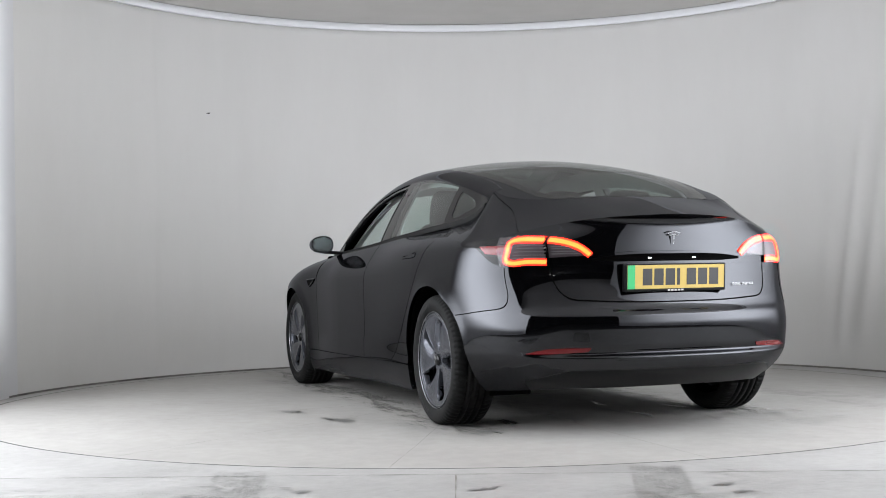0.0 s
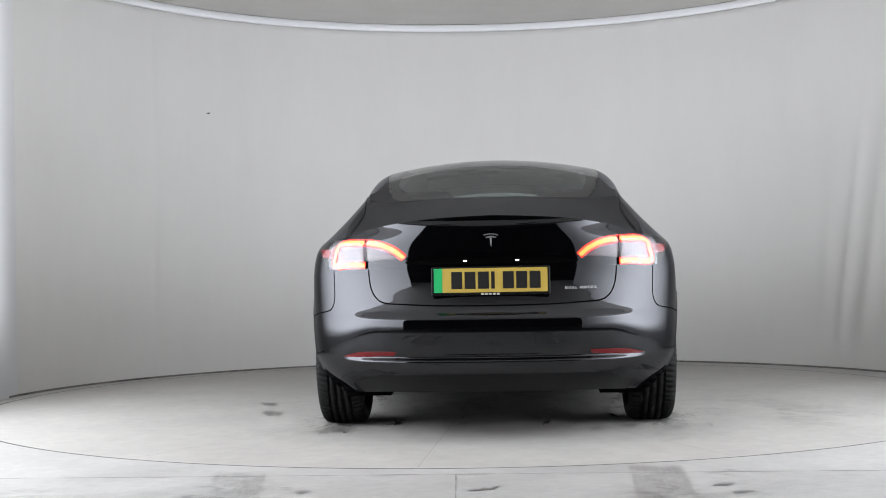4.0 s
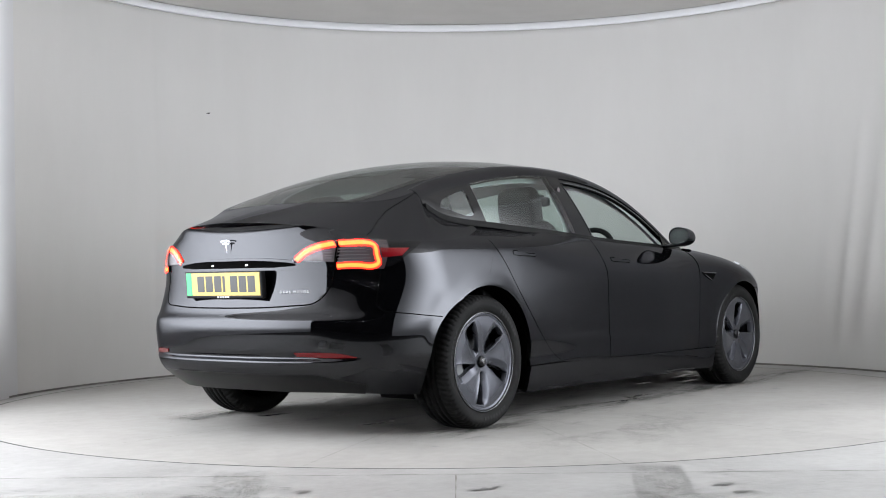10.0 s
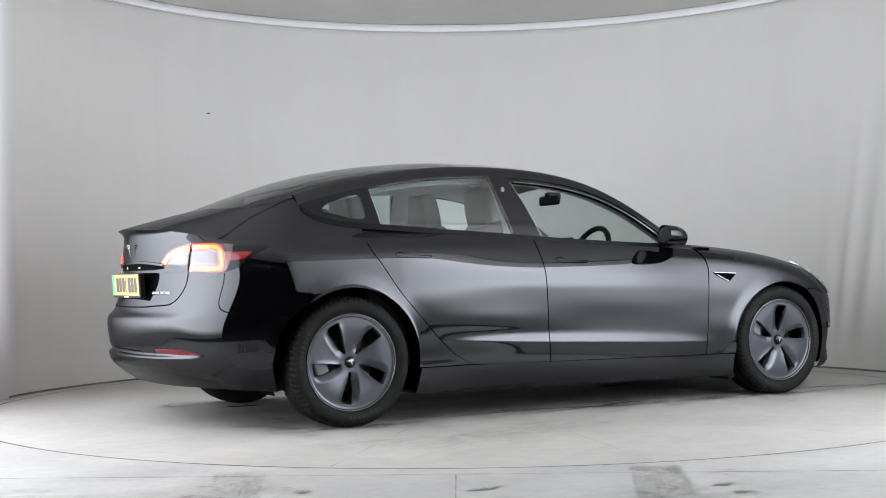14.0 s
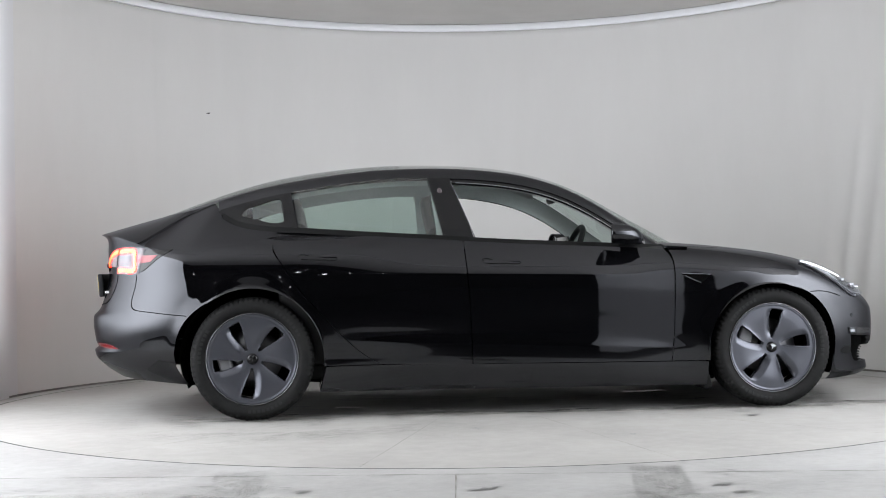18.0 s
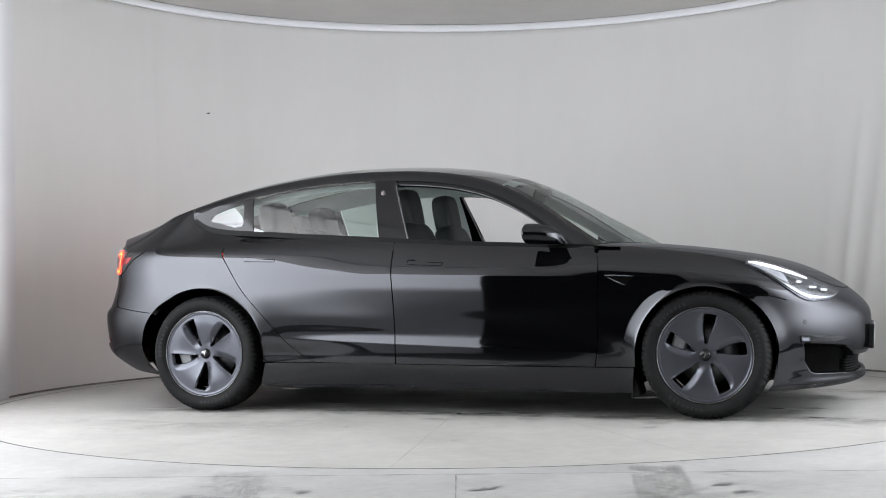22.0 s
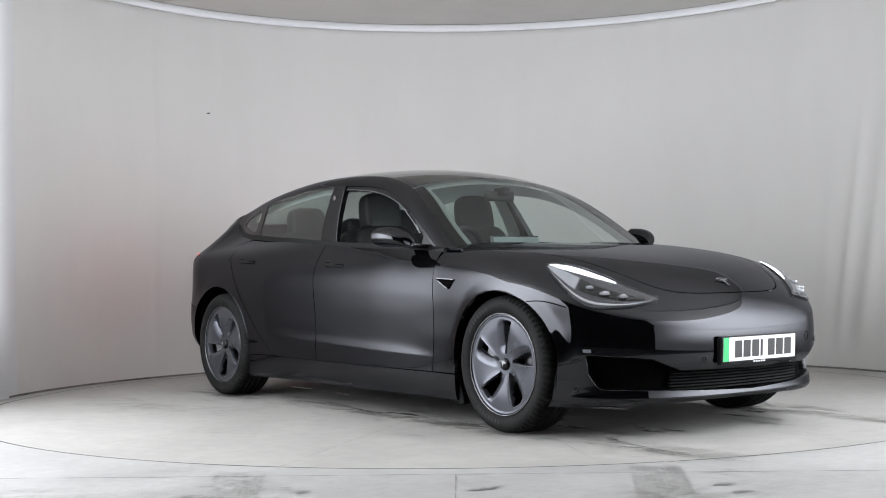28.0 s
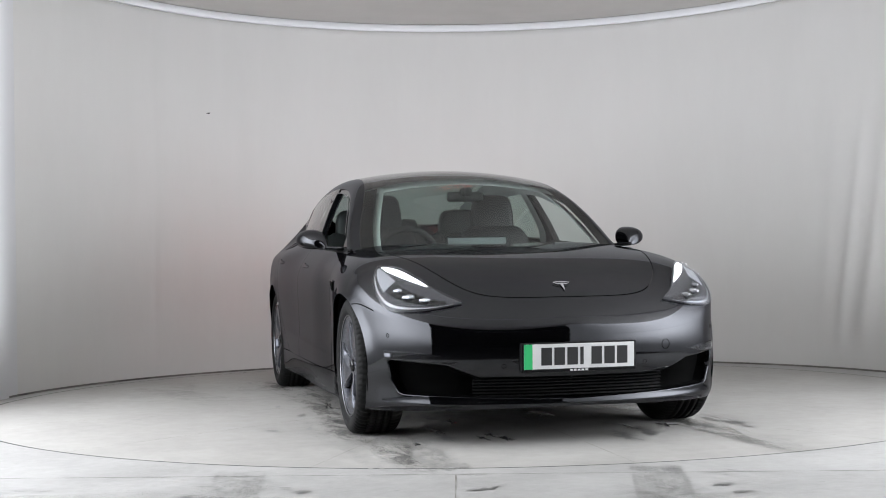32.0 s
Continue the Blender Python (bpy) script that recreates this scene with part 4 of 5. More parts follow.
def rear_pane(x):
    """Half the width of the rear window's glass, and of its clear field."""
    edge = np.interp(x, [-1.97, -1.962, -1.956, -1.941, -1.906, -1.85, -1.75, -1.60, -1.40, -1.20, -1.0, -0.62], [0.02, 0.06, 0.16, 0.30, 0.43, 0.480, 0.508, 0.532, 0.555, 0.568, 0.575, 0.575])
    clear = np.interp(x, [-1.97, -1.934, -1.926, -1.90, -1.86, -1.80, -1.72, -1.55, -1.1, -0.62], [0.0, 0.0, 0.20, 0.33, 0.395, 0.430, 0.457, 0.485, 0.503, 0.51])
    return np.minimum(seam_y(x) - 0.004, edge), np.minimum(clear, edge)


top_sheet("rear_window", -1.97, -0.61, lambda x: rear_pane(x)[0], REAR_GLASS, n=120)

for sg in (-1, 1):
    x = np.linspace(-1.966, -0.615, 160)
    we, wc = rear_pane(x)
    w = np.linspace(0, 1, 12)[None]
    sheet("pane_border", mirrored(roof(x[:, None] + 0 * w, (we - 0.002)[:, None] * (1 - w) + wc[:, None] * w), sg), GAP, car, lift=-0.004)
    for x0, x1, wb in ((-0.60, 0.285, 0.045), (0.30, 0.92, 0.075)):
        x = np.linspace(x0, x1, 40)
        w = np.linspace(0.003, wb, 4)[None]
        sheet("pane_border", mirrored(roof(x[:, None] + 0 * w, seam_y(x)[:, None] - w), sg), GAP, car, lift=-0.004)
    # rear deck and pillar: from the rear window's edge down to the shoulder and the lip
    inner = [flank(np.array(q), BELT_Z(q) - 0.012) for q in np.linspace(-1.301, -1.60, 14)]
    rx = np.array(-1.628)
    ry = rail_y(rx)
    rz = ROOF_C(rx) - CROWN(rx) * ry * ry
    inner += [flank(rx, rz - 0.030)]
    OUTER = spline([(1.64, float(ry) - 0.014), (1.70, float(rail_y(np.array(-1.70))) - 0.016), (1.76, float(rail_y(np.array(-1.76))) - 0.026), (1.82, 0.572), (1.87, 0.510)])
    inner += [roof(np.array(q), OUTER(-q)) for q in (-1.64, -1.70, -1.76, -1.82, -1.87)] + [roof(np.array(a), np.array(b)) for a, b in ((-1.915, 0.42), (-1.943, 0.29), (-1.956, 0.15), (-1.96, 0.0))]
    xs_ = np.linspace(-0.80, -1.90, 90)
    wi_ = rear_pane(xs_)[0] + 0.002
    wo_ = np.where(xs_ > -1.87, OUTER(-xs_), np.interp(xs_, [-1.915, -1.87], [0.42, 0.51]))
    wo_ = np.maximum(np.where(xs_ > -1.632, seam_y(xs_) - 0.003, wo_), wi_ + 0.001)
    w_ = np.linspace(0, 1, 6)[None]
    sheet("boot_lid_side", mirrored(roof(xs_[:, None] + 0 * w_, wi_[:, None] * (1 - w_) + wo_[:, None] * w_), sg), PAINT, car)
    I = along(inner, 160, False)
    for _ in range(5):
        I[1:-1] = (I[:-2] + 2 * I[1:-1] + I[2:]) / 4
    so = np.linspace(-1.301, XR - RUN, 160)
    O = skin(so, shoulder_z(so))
    k = np.linspace(0, 1, 160)
    beta = (1 - ease(k, 0.38, 0.72))[:, None]
    bend = np.stack([0 * k, 0.04 * (O[:, 1] - I[:, 1]), -0.10 * (I[:, 2] - O[:, 2])], 1) * beta
    bend[:, 2] += 0.006 * (1 - beta[:, 0])
    bend *= ease(k, 0.0, 0.16)[:, None]
    M = (I + O) / 2 + bend
    v = np.linspace(0, 1, 40)[None, :, None]
    P = (1 - v) ** 2 * I[:, None] + 2 * v * (1 - v) * M[:, None] + v**2 * O[:, None]
    sheet("rear_deck", mirrored(P, sg), PAINT, car)
    sheet("pillar_trim", mirrored(P[:90], sg), DASH, car, lift=-0.025)
    # shut line of the boot lid, from the roof rail down to the lamp
    way = along([(-1.632, 1.186), (-1.72, 1.150), (-1.833, 1.100), (-1.94, 1.040), (-2.02, 0.990), (-2.07, 0.955)], 50)
    flat = P.reshape(-1, 3)
    line = np.array([flat[np.argmin((flat[:, 0] - q[0]) ** 2 + (flat[:, 2] - q[1]) ** 2)] for q in way])
    for _ in range(6):
        line[1:-1] = (line[:-2] + 2 * line[1:-1] + line[2:]) / 4
    ribbon = line[:, None] + np.array([[(0.0, 0.004, 0.0045), (-0.002, 0.004, -0.0005)]])
    sheet("boot_gap", mirrored(ribbon, sg), GAP, car)
    # roof rail
    x = np.linspace(-1.625, 0.99, 120)
    ry = rail_y(x)
    rz = ROOF_C(x) - CROWN(x) * ry * ry
    lo_z = np.maximum(rz - 0.050, BELT_Z(x))
    A = flank(x, lo_z)
    Cn = np.stack([x, ry, rz], -1)
    inn = roof(x, seam_y(x) - 0.002)
    v = np.linspace(0, 1, 20)[None, :, None]
    P = (1 - v) ** 2 * A[:, None] + 2 * v * (1 - v) * Cn[:, None] + v**2 * inn[:, None]
    sheet("roof_rail", mirrored(P, sg), PAINT, car, flange=0.02)
    # side windows
    TOPW = lambda x: ROOF_C(x) - CROWN(x) * rail_y(x) ** 2 - 0.046
    for nm, x0, x1, tr, tf in (("rear_side_window", -1.179, -0.384, -0.035, -0.072),):
        u = np.linspace(0, 1, 30)[:, None]
        vv = np.linspace(0, 1, 20)[None]
        x = (x0 + (x1 - x0) * u) + (tr * (1 - u) + tf * u) * vv
        zl = BELT_Z(x)
        zh = TOPW(x)
        z = zl + np.maximum(zh - zl, 0.004) * vv
        sheet(nm, mirrored(flank(x, z), sg), SIDE_GLASS, car)
    # small rear quarter window with rounded corners, in its gloss black frame
    rim = along([(-1.494, 1.126), (-1.478, 1.142), (-1.40, 1.176), (-1.30, 1.205), (-1.284, 1.204), (-1.277, 1.194), (-1.262, 1.095), (-1.262, 1.082), (-1.272, 1.076), (-1.40, 1.090), (-1.47, 1.105), (-1.492, 1.115), (-1.494, 1.126)], 72)
    cx_, cz_ = -1.345, 1.132
    w = np.linspace(0.0, 1, 8)[None, :, None]
    G = np.array([cx_, cz_]) * (1 - w) + rim[:, None] * w
    sheet("quarter_window", mirrored(flank(G[..., 0], G[..., 1]), sg), SIDE_GLASS, car)
    th_ = np.arctan2(rim[:, 1] - cz_, rim[:, 0] - cx_)
    edge_o = []
    for a_ in th_:
        d = np.linspace(0.005, 0.5, 400)
        px_, pz_ = cx_ + d * math.cos(a_), cz_ + d * math.sin(a_)
        okay = (px_ < -1.186 - 0.17 * (pz_ - 1.03)) & (px_ > -1.618) & (pz_ > BELT_Z(px_)) & (pz_ < ROOF_C(px_) - CROWN(px_) * 0.40 - 0.046)
        k = np.argmin(okay) if not okay.all() else 399
        edge_o.append((px_[k], pz_[k]))
    edge_o = np.array(edge_o)
    w = np.linspace(0, 1, 8)[None, :, None]
    G = rim[:, None] * (1 - w) + edge_o[:, None] * w
    sheet("quarter_window_frame", mirrored(flank(G[..., 0], G[..., 1]), sg), TRIM, car, lift=0.002, flange=0.012)
    # centre pillar cover
    u = np.linspace(0, 1, 8)[:, None]
    vv = np.linspace(0, 1, 20)[None]
    x = -0.382 + 0.172 * u + (-0.075 - 0.045 * u) * vv
    z = BELT_Z(x) + (TOPW(x) - BELT_Z(x)) * vv
    sheet("centre_pillar", mirrored(flank(x, z), sg), TRIM, car, flange=0.03)


def weld(name, sources, label=""):
    """Joins the patches of one body panel into one mesh."""
    obs = [o for o in car.children if o.type == "MESH" and o.name.split(".")[0] in sources[0] and (sources[1] == 0 or o.data.vertices[len(o.data.vertices) // 2].co.y * sources[1] > 0)]
    most = max(obs, key=lambda o: len(o.data.materials))
    bm = bmesh.new()
    for o in obs:
        bm.from_mesh(o.data)
    bmesh.ops.remove_doubles(bm, verts=bm.verts[:], dist=0.0006)
    me = bpy.data.meshes.new(name)
    bm.to_mesh(me)
    bm.free()
    for m in most.data.materials:
        me.materials.append(m)
    for o in obs:
        o.name = "spent"
        bpy.data.objects.remove(o)
    ob = new(name, me)
    ob.parent = car
    if label:
        tagged(ob, label)


for sg in (-1, 1):
    weld("front_fender", (("front_fender",), sg))
    weld("quarter_panel", (("quarter_panel", "rear_deck"), sg))
weld("front_bumper", (("front_bumper", "front_bumper_top", "front_bumper_corner"), 0))
weld("rear_bumper", (("rear_bumper", "rear_bumper_corner"), 0))
weld("boot_lid", (("boot_lid", "boot_lid_side"), 0))
# ---- lights, plates and trim of the car ----


def strip(name, path, width, mat, sg, parent, lift, n=60, fn=skin, smooth=True, rows=4, label=""):
    """A ribbon along a path on the body's surface."""
    p = along(path, n, smooth)
    t = np.gradient(p, axis=0)
    nr = np.stack([-t[:, 1], t[:, 0]], 1) / np.maximum(np.linalg.norm(t, axis=1)[:, None], 1e-9)
    w = np.broadcast_to(np.asarray(width, float), (n,)) if np.ndim(width) == 0 else np.interp(np.linspace(0, 1, n), np.linspace(0, 1, len(width)), width)
    g = p[:, None] + nr[:, None] * (w[:, None] * np.linspace(-0.5, 0.5, rows)[None])[..., None]
    return sheet(name, mirrored(fn(g[..., 0], g[..., 1]), sg), mat, parent, lift=lift, label=label, flange=max(lift, 0.0) + 0.001)


def tail_s(y, z):
    return (s_at(y, z, False), z)


for sg in (-1, 1):
    lamp = new("rear_light")
    lamp.parent = car
    tagged(lamp, "lit red rear light with a glowing outline")
    halves = []
    for low, top in ((((0.392, 0.846), (0.45, 0.848), (0.52, 0.846), (0.587, 0.842)), ((0.392, 0.851), (0.432, 0.888), (0.50, 0.924), (0.587, 0.943))),
                     (((0.593, 0.806), (0.68, 0.806), (0.774, 0.806)), ((0.593, 0.943), (0.69, 0.945), (0.758, 0.940)))):
        low, top = [tail_s(*q) for q in low], [tail_s(*q) for q in top]
        halves.append(coons(low, top, [low[0], top[0]], [low[-1], top[-1]], 40, 20))
        g = halves[-1]
        sheet("housing", mirrored(skin(g[..., 0], g[..., 1]), sg), LAMP_SMOKE, lamp, lift=0.003, flange=0.004)
    ring_in = [tail_s(y, z) for y, z in ((0.408, 0.853), (0.440, 0.880), (0.50, 0.910), (0.582, 0.927))]
    ring_out = [tail_s(y, z) for y, z in ((0.598, 0.927), (0.66, 0.929), (0.705, 0.927), (0.732, 0.915), (0.744, 0.888), (0.752, 0.855), (0.756, 0.836), (0.748, 0.825), (0.70, 0.8225), (0.598, 0.8225))]
    for path in (ring_in, ring_out):
        strip("light_bar", path, 0.030, GLOW_RED, sg, lamp, 0.006, 90)
        strip("light_edge", path, 0.017, GLOW_RIM, sg, lamp, 0.0075, 90)
    for zz, y0, y1 in ((0.893, 0.500, 0.578), (0.884, 0.485, 0.578), (0.871, 0.470, 0.578), (0.860, 0.455, 0.578), (0.901, 0.600, 0.700), (0.888, 0.600, 0.712), (0.872, 0.600, 0.722), (0.856, 0.600, 0.728), (0.843, 0.600, 0.730)):
        strip("rib", [tail_s(y0, zz), tail_s((y0 + y1) / 2, zz + 0.001), tail_s(y1, zz)], 0.005, CLEAR_WHITE, sg, lamp, 0.007, 20)
    strip("split", [tail_s(0.590, 0.807), tail_s(0.590, 0.87), tail_s(0.590, 0.944)], 0.006, GAP, sg, lamp, 0.009, 12)
    for g in halves:
        sheet("lens", mirrored(skin(g[..., 0], g[..., 1]), sg), LENS, lamp, lift=0.012, flange=0.010)
    # side marker behind the rear wheel
    tri = coons([(-2.178, 0.808), (-2.12, 0.818), (-2.03, 0.862), (-1.90, 0.922)], [(-2.178, 0.932), (-2.0, 0.932), (-1.88, 0.932)], [(-2.178, 0.808), (-2.178, 0.932)], [(-1.90, 0.922), (-1.88, 0.932)], 30, 12)
    mk = sheet("side_marker", mirrored(skin(tri[..., 0], tri[..., 1]), sg), TRIM, car, lift=0.003, flange=0.004)
    rq = coons([(-2.165, 0.858), (-2.05, 0.866)], [(-2.165, 0.902), (-1.99, 0.902)], [(-2.165, 0.858), (-2.165, 0.902)], [(-2.05, 0.866), (-1.99, 0.902)], 16, 8, False)
    sheet("reflector", mirrored(skin(rq[..., 0], rq[..., 1]), sg), RED_LENS, mk, lift=0.0045)
    # bumper reflector and crease highlight ledge
    fl = [tail_s(y, z) for y, z in ((0.455, 0.404), (0.55, 0.398), (0.65, 0.394), (0.705, 0.394))]
    fh = [tail_s(y, z) for y, z in ((0.445, 0.421), (0.55, 0.421), (0.65, 0.413), (0.705, 0.396))]
    g = coons(fl, fh, [fl[0], fh[0]], [fl[-1], fh[-1]], 30, 6)
    sheet("bumper_reflector", mirrored(skin(g[..., 0], g[..., 1]), sg), RED_BAR, car, lift=0.004, flange=0.005)
    # boot shut line, from the lamp down and across
    cut = [tail_s(y, z) for y, z in ((0.582, 0.803), (0.575, 0.74), (0.555, 0.685), (0.52, 0.652), (0.45, 0.640), (0.3, 0.632), (0.15, 0.629), (0.0, 0.628))]
    strip("boot_gap", cut, 0.006, GAP, sg, car, 0.0012, 90)
    strip("bumper_gap", [(-2.18, 0.800), (-2.18, 0.72), (-2.176, 0.66), (-2.150, 0.621), (-2.10, 0.6055), (-2.0, 0.5965), (-1.88, 0.585), (-1.752, 0.573)], 0.0042, GAP, sg, car, 0.0012, 70)
    # ledge over the number plate
    strip("plate_recess", [tail_s(y, z) for y, z in ((0.0, 0.838), (0.15, 0.838), (0.27, 0.836), (0.40, 0.832))], (0.036, 0.036, 0.032, 0.010), GAP, sg, car, 0.002, 50)
    strip("boot_crease", [tail_s(y, z) for y, z in ((0.0, 0.862), (0.2, 0.861), (0.40, 0.846))], 0.012, PAINT, sg, car, 0.012, 50)
    sheet("plate_light", mirrored(skin(*np.moveaxis(coons([tail_s(0.112, 0.832), tail_s(0.128, 0.832)], [tail_s(0.112, 0.838), tail_s(0.128, 0.838)], [tail_s(0.112, 0.832), tail_s(0.112, 0.838)], [tail_s(0.128, 0.832), tail_s(0.128, 0.838)], 4, 4, False), 2, 0)), sg), GLOW_WHITE, car, lift=0.005)


def plate(name, x, zc, face, out, parent, tilt):
    """A number plate in its black holder, with plain bars for its characters."""
    p = new(name)
    p.parent = parent
    sx = 1 if out > 0 else -1
    p.matrix_basis = pose(x, 0.004, zc, 0, tilt, 0 if sx > 0 else 180)

    def bar(nm, y0, y1, z0, z1, d0, d1, mat, bev=0.0):
        bm = bmesh.new()
        box(bm, (d1 - d0, y1 - y0, z1 - z0), Matrix.Translation(((d0 + d1) / 2, (y0 + y1) / 2, (z0 + z1) / 2)), bev)
        return part(nm, bm, mat, p)
    bar("holder", -0.272, 0.272, -0.070, 0.061, -0.030, 0.0, PLASTIC, 0.008)
    bar("plate_face", -0.260, 0.260, -0.0555, 0.0555, 0.0, 0.0025, face)
    bar("green_flash", -0.260, -0.221, -0.0555, 0.0555, 0.0025, 0.0032, GREEN_PL)
    # plain bars where the characters stand
    y = -0.180
    for k, wid in enumerate((0.05, 0.05, 0.05, 0.016, None, 0.05, 0.05, 0.05)):
        if wid is None:
            y += 0.026
            continue
        bar("character_bar", y, y + wid, -0.0395, 0.0395, 0.0025, 0.0034, INK)
        y += wid + 0.011
    for k in range(5):
        bar("maker_bar", -0.044 + 0.018 * k, -0.032 + 0.018 * k, -0.0675, -0.0595, 0.0, 0.0012, WHITE_PL)
    return p


plate("number_plate", -2.350, 0.745, YELLOW_PL, -1, car, 4)
plate("number_plate", 2.266, 0.402, WHITE_PL, 1, car, 3)


def emblem(where, size, parent, name="emblem"):
    """Plain tapered shape with a bowed cap, in bright metal."""
    n = 13
    V, Fc = [], []
    for d in (0.0, 0.003):
        for k in range(n):
            a = -1 + 2 * k / (n - 1)
            V += [(d, 0.5 * a, 0.48 - 0.10 * a * a), (d, 0.47 * a, 0.40 - 0.10 * a * a)]
    m = 2 * n
    for k in range(n - 1):
        Fc.append((m + 2 * k, m + 2 * k + 1, m + 2 * k + 3, m + 2 * k + 2))
    o = len(V)
    for d in (0.0, 0.003):
        V += [(d, -0.40, 0.22), (d, -0.12, 0.30), (d, 0.0, -0.5), (d, 0.12, 0.30), (d, 0.40, 0.22), (d, 0.26, 0.15), (d, 0.09, 0.20), (d, -0.09, 0.20), (d, -0.26, 0.15)]
    Fc += [(o + 9 + 7, o + 9 + 2, o + 9 + 6), (o + 9 + 1, o + 9 + 7, o + 9 + 6, o + 9 + 3), (o + 9, o + 9 + 8, o + 9 + 7, o + 9 + 1), (o + 9 + 3, o + 9 + 6, o + 9 + 5, o + 9 + 4)]
    ob = mesh_object(name, [(x, y * size, z * size) for x, y, z in V], Fc, SILVER, parent, smooth=False, label="small bright metal emblem")
    ob.matrix_basis = where
    return ob


emblem(pose(-2.326, 0, 0.928, 0, 12, 180), 0.068, car)
zz = float(cap_xy(2.066, 0.0)[2])
emblem(Matrix.Translation((2.066, 0, zz + 0.004)) @ pose(0, 0, 0, 0, -58, 0), 0.080, car)

# model words on the boot
cu = bpy.data.curves.new("boot_lettering", "FONT")
cu.body, cu.size, cu.extrude, cu.align_x = "DUAL MOTOR", 0.0175, 0.0008, "CENTER"
cu.space_character = 1.5
cu.materials.append(material("satin_letters", (0.62, 0.62, 0.63), 0.4, 0.2))
words = new("boot_lettering", cu)
wp = skin(s_at(0.41, 0.703, False), 0.703)
wq = skin(s_at(0.46, 0.703, False), 0.703)
ang = math.degrees(math.atan2(wq[0] - wp[0], wq[1] - wp[1]))
words.parent = car
words.matrix_basis = Matrix.Translation((wp[0] - 0.004, -0.41, 0.698)) @ pose(0, 0, 0, 90, 0, -90 + ang)

# headlights
BOWL = material("lamp_bowl", (0.075, 0.076, 0.082), 0.25, 0.6)
for sg in (-1, 1):
    lamp = new("headlight")
    lamp.parent = car
    tagged(lamp, "headlight with a lit white running light")
    T = [(1.638, 0.776), (1.72, 0.706), (1.80, 0.665), (1.90, 0.622), (2.03, 0.562), (2.118, 0.486)]
    T = [(back(x), y) for x, y in T]
    B = [(1.638, 0.780), (1.70, 0.808), (1.80, 0.828), (1.92, 0.808), (2.05, 0.70), (2.10, 0.60), (2.121, 0.488)]
    B = [(back(x), y) for x, y in B]
    g = coons(B, T, [B[0], T[0]], [B[-1], T[-1]], 60, 24)
    sheet("housing", mirrored(cap_xy(g[..., 0], g[..., 1]), sg), BOWL, lamp, lift=0.006, flange=0.007)
    u = np.linspace(0, 1, 44)[:, None]
    j = 21.6 - 7.5 * np.minimum(1, u * 5 + 0.15) * (1 - u) ** 0.75 * np.linspace(1, 0, 8)[None]
    i = 2 + 36 * u + 0 * j
    d = np.stack([[[np.interp(b, range(24), g[int(a), :, k]) * (1 - a % 1) + np.interp(b, range(24), g[int(a) + 1, :, k]) * (a % 1) for a, b in zip(ra, rb)] for ra, rb in zip(i, j)] for k in (0, 1)], -1)
    sheet("running_light", mirrored(cap_xy(d[..., 0], d[..., 1]), sg), GLOW_WHITE, lamp, lift=0.010, flange=0.004)
    d = g[2:22, 4:14]
    sheet("reflector", mirrored(cap_xy(d[..., 0], d[..., 1]), sg), LAMP_GREY, lamp, lift=0.008, flange=0.003)
    d = g[22:53, 5:13]
    sheet("projector_tray", mirrored(cap_xy(d[..., 0], d[..., 1]), sg), TRIM, lamp, lift=0.008, flange=0.003)
    for i in range(8, 52, 5):
        c = cap_xy(*g[i, 3])
        bm = bmesh.new()
        bmesh.ops.create_icosphere(bm, subdivisions=1, radius=0.0022, matrix=Matrix.Translation((c[0], c[1] * sg, c[2] + 0.0095)))
        part("diode", bm, LAMP_GREY, lamp)
    d = g[6:57, 1:3]
    sheet("chrome_strip", mirrored(cap_xy(d[..., 0], d[..., 1]), sg), LAMP_CHROME, lamp, lift=0.010, flange=0.004)
    for i, j, r in ((27, 9, 0.014), (34, 8, 0.019), (42, 9, 0.017)):
        c = cap_xy(*g[i, j])
        bm = bmesh.new()
        box(bm, (2.3 * r, 3.0 * r, 0.012), Matrix.Translation((c[0], c[1] * sg, c[2] + 0.008)) @ Matrix.Rotation(math.radians(-38 * sg), 4, "Z"), 0.004)
        part("bezel", bm, LAMP_GREY, lamp)
        bm = bmesh.new()
        bmesh.ops.create_uvsphere(bm, u_segments=20, v_segments=12, radius=r, matrix=Matrix.Translation((c[0] + 0.002, c[1] * sg, c[2] + 0.008)) @ Matrix.Diagonal((0.8, 1.1, 0.7, 1)))
        for f in bm.faces:
            f.smooth = True
        part("projector", bm, LAMP_CHROME, lamp)
    sheet("lens", mirrored(cap_xy(g[..., 0], g[..., 1]), sg), LENS, lamp, lift=0.019, flange=0.012)
    # lower running lamp in the bumper
    def nose_s(y, z):
        return (s_at(y, z, True), z)
    fl = [nose_s(y, z) for y, z in ((0.812, 0.394), (0.74, 0.392), (0.66, 0.397), (0.60, 0.409))]
    fh = [nose_s(y, z) for y, z in ((0.816, 0.430), (0.74, 0.426), (0.66, 0.419), (0.60, 0.411))]
    g = coons(fl, fh, [fl[0], fh[0]], [fl[-1], fh[-1]], 40, 8)
    fog = sheet("fog_light", mirrored(skin(g[..., 0], g[..., 1]), sg), TRIM, car, lift=0.003, flange=0.005, label="dark lamp strip in the bumper with a clear lens")
    d = g[1:7, 2:6]
    sheet("lens", mirrored(skin(d[..., 0], d[..., 1]), sg), FOG_LENS, fog, lift=0.006, flange=0.004)
    sheet("cover", mirrored(skin(g[..., 0], g[..., 1]), sg), LENS, fog, lift=0.0075, flange=0.005, label="clear glossy lamp cover")
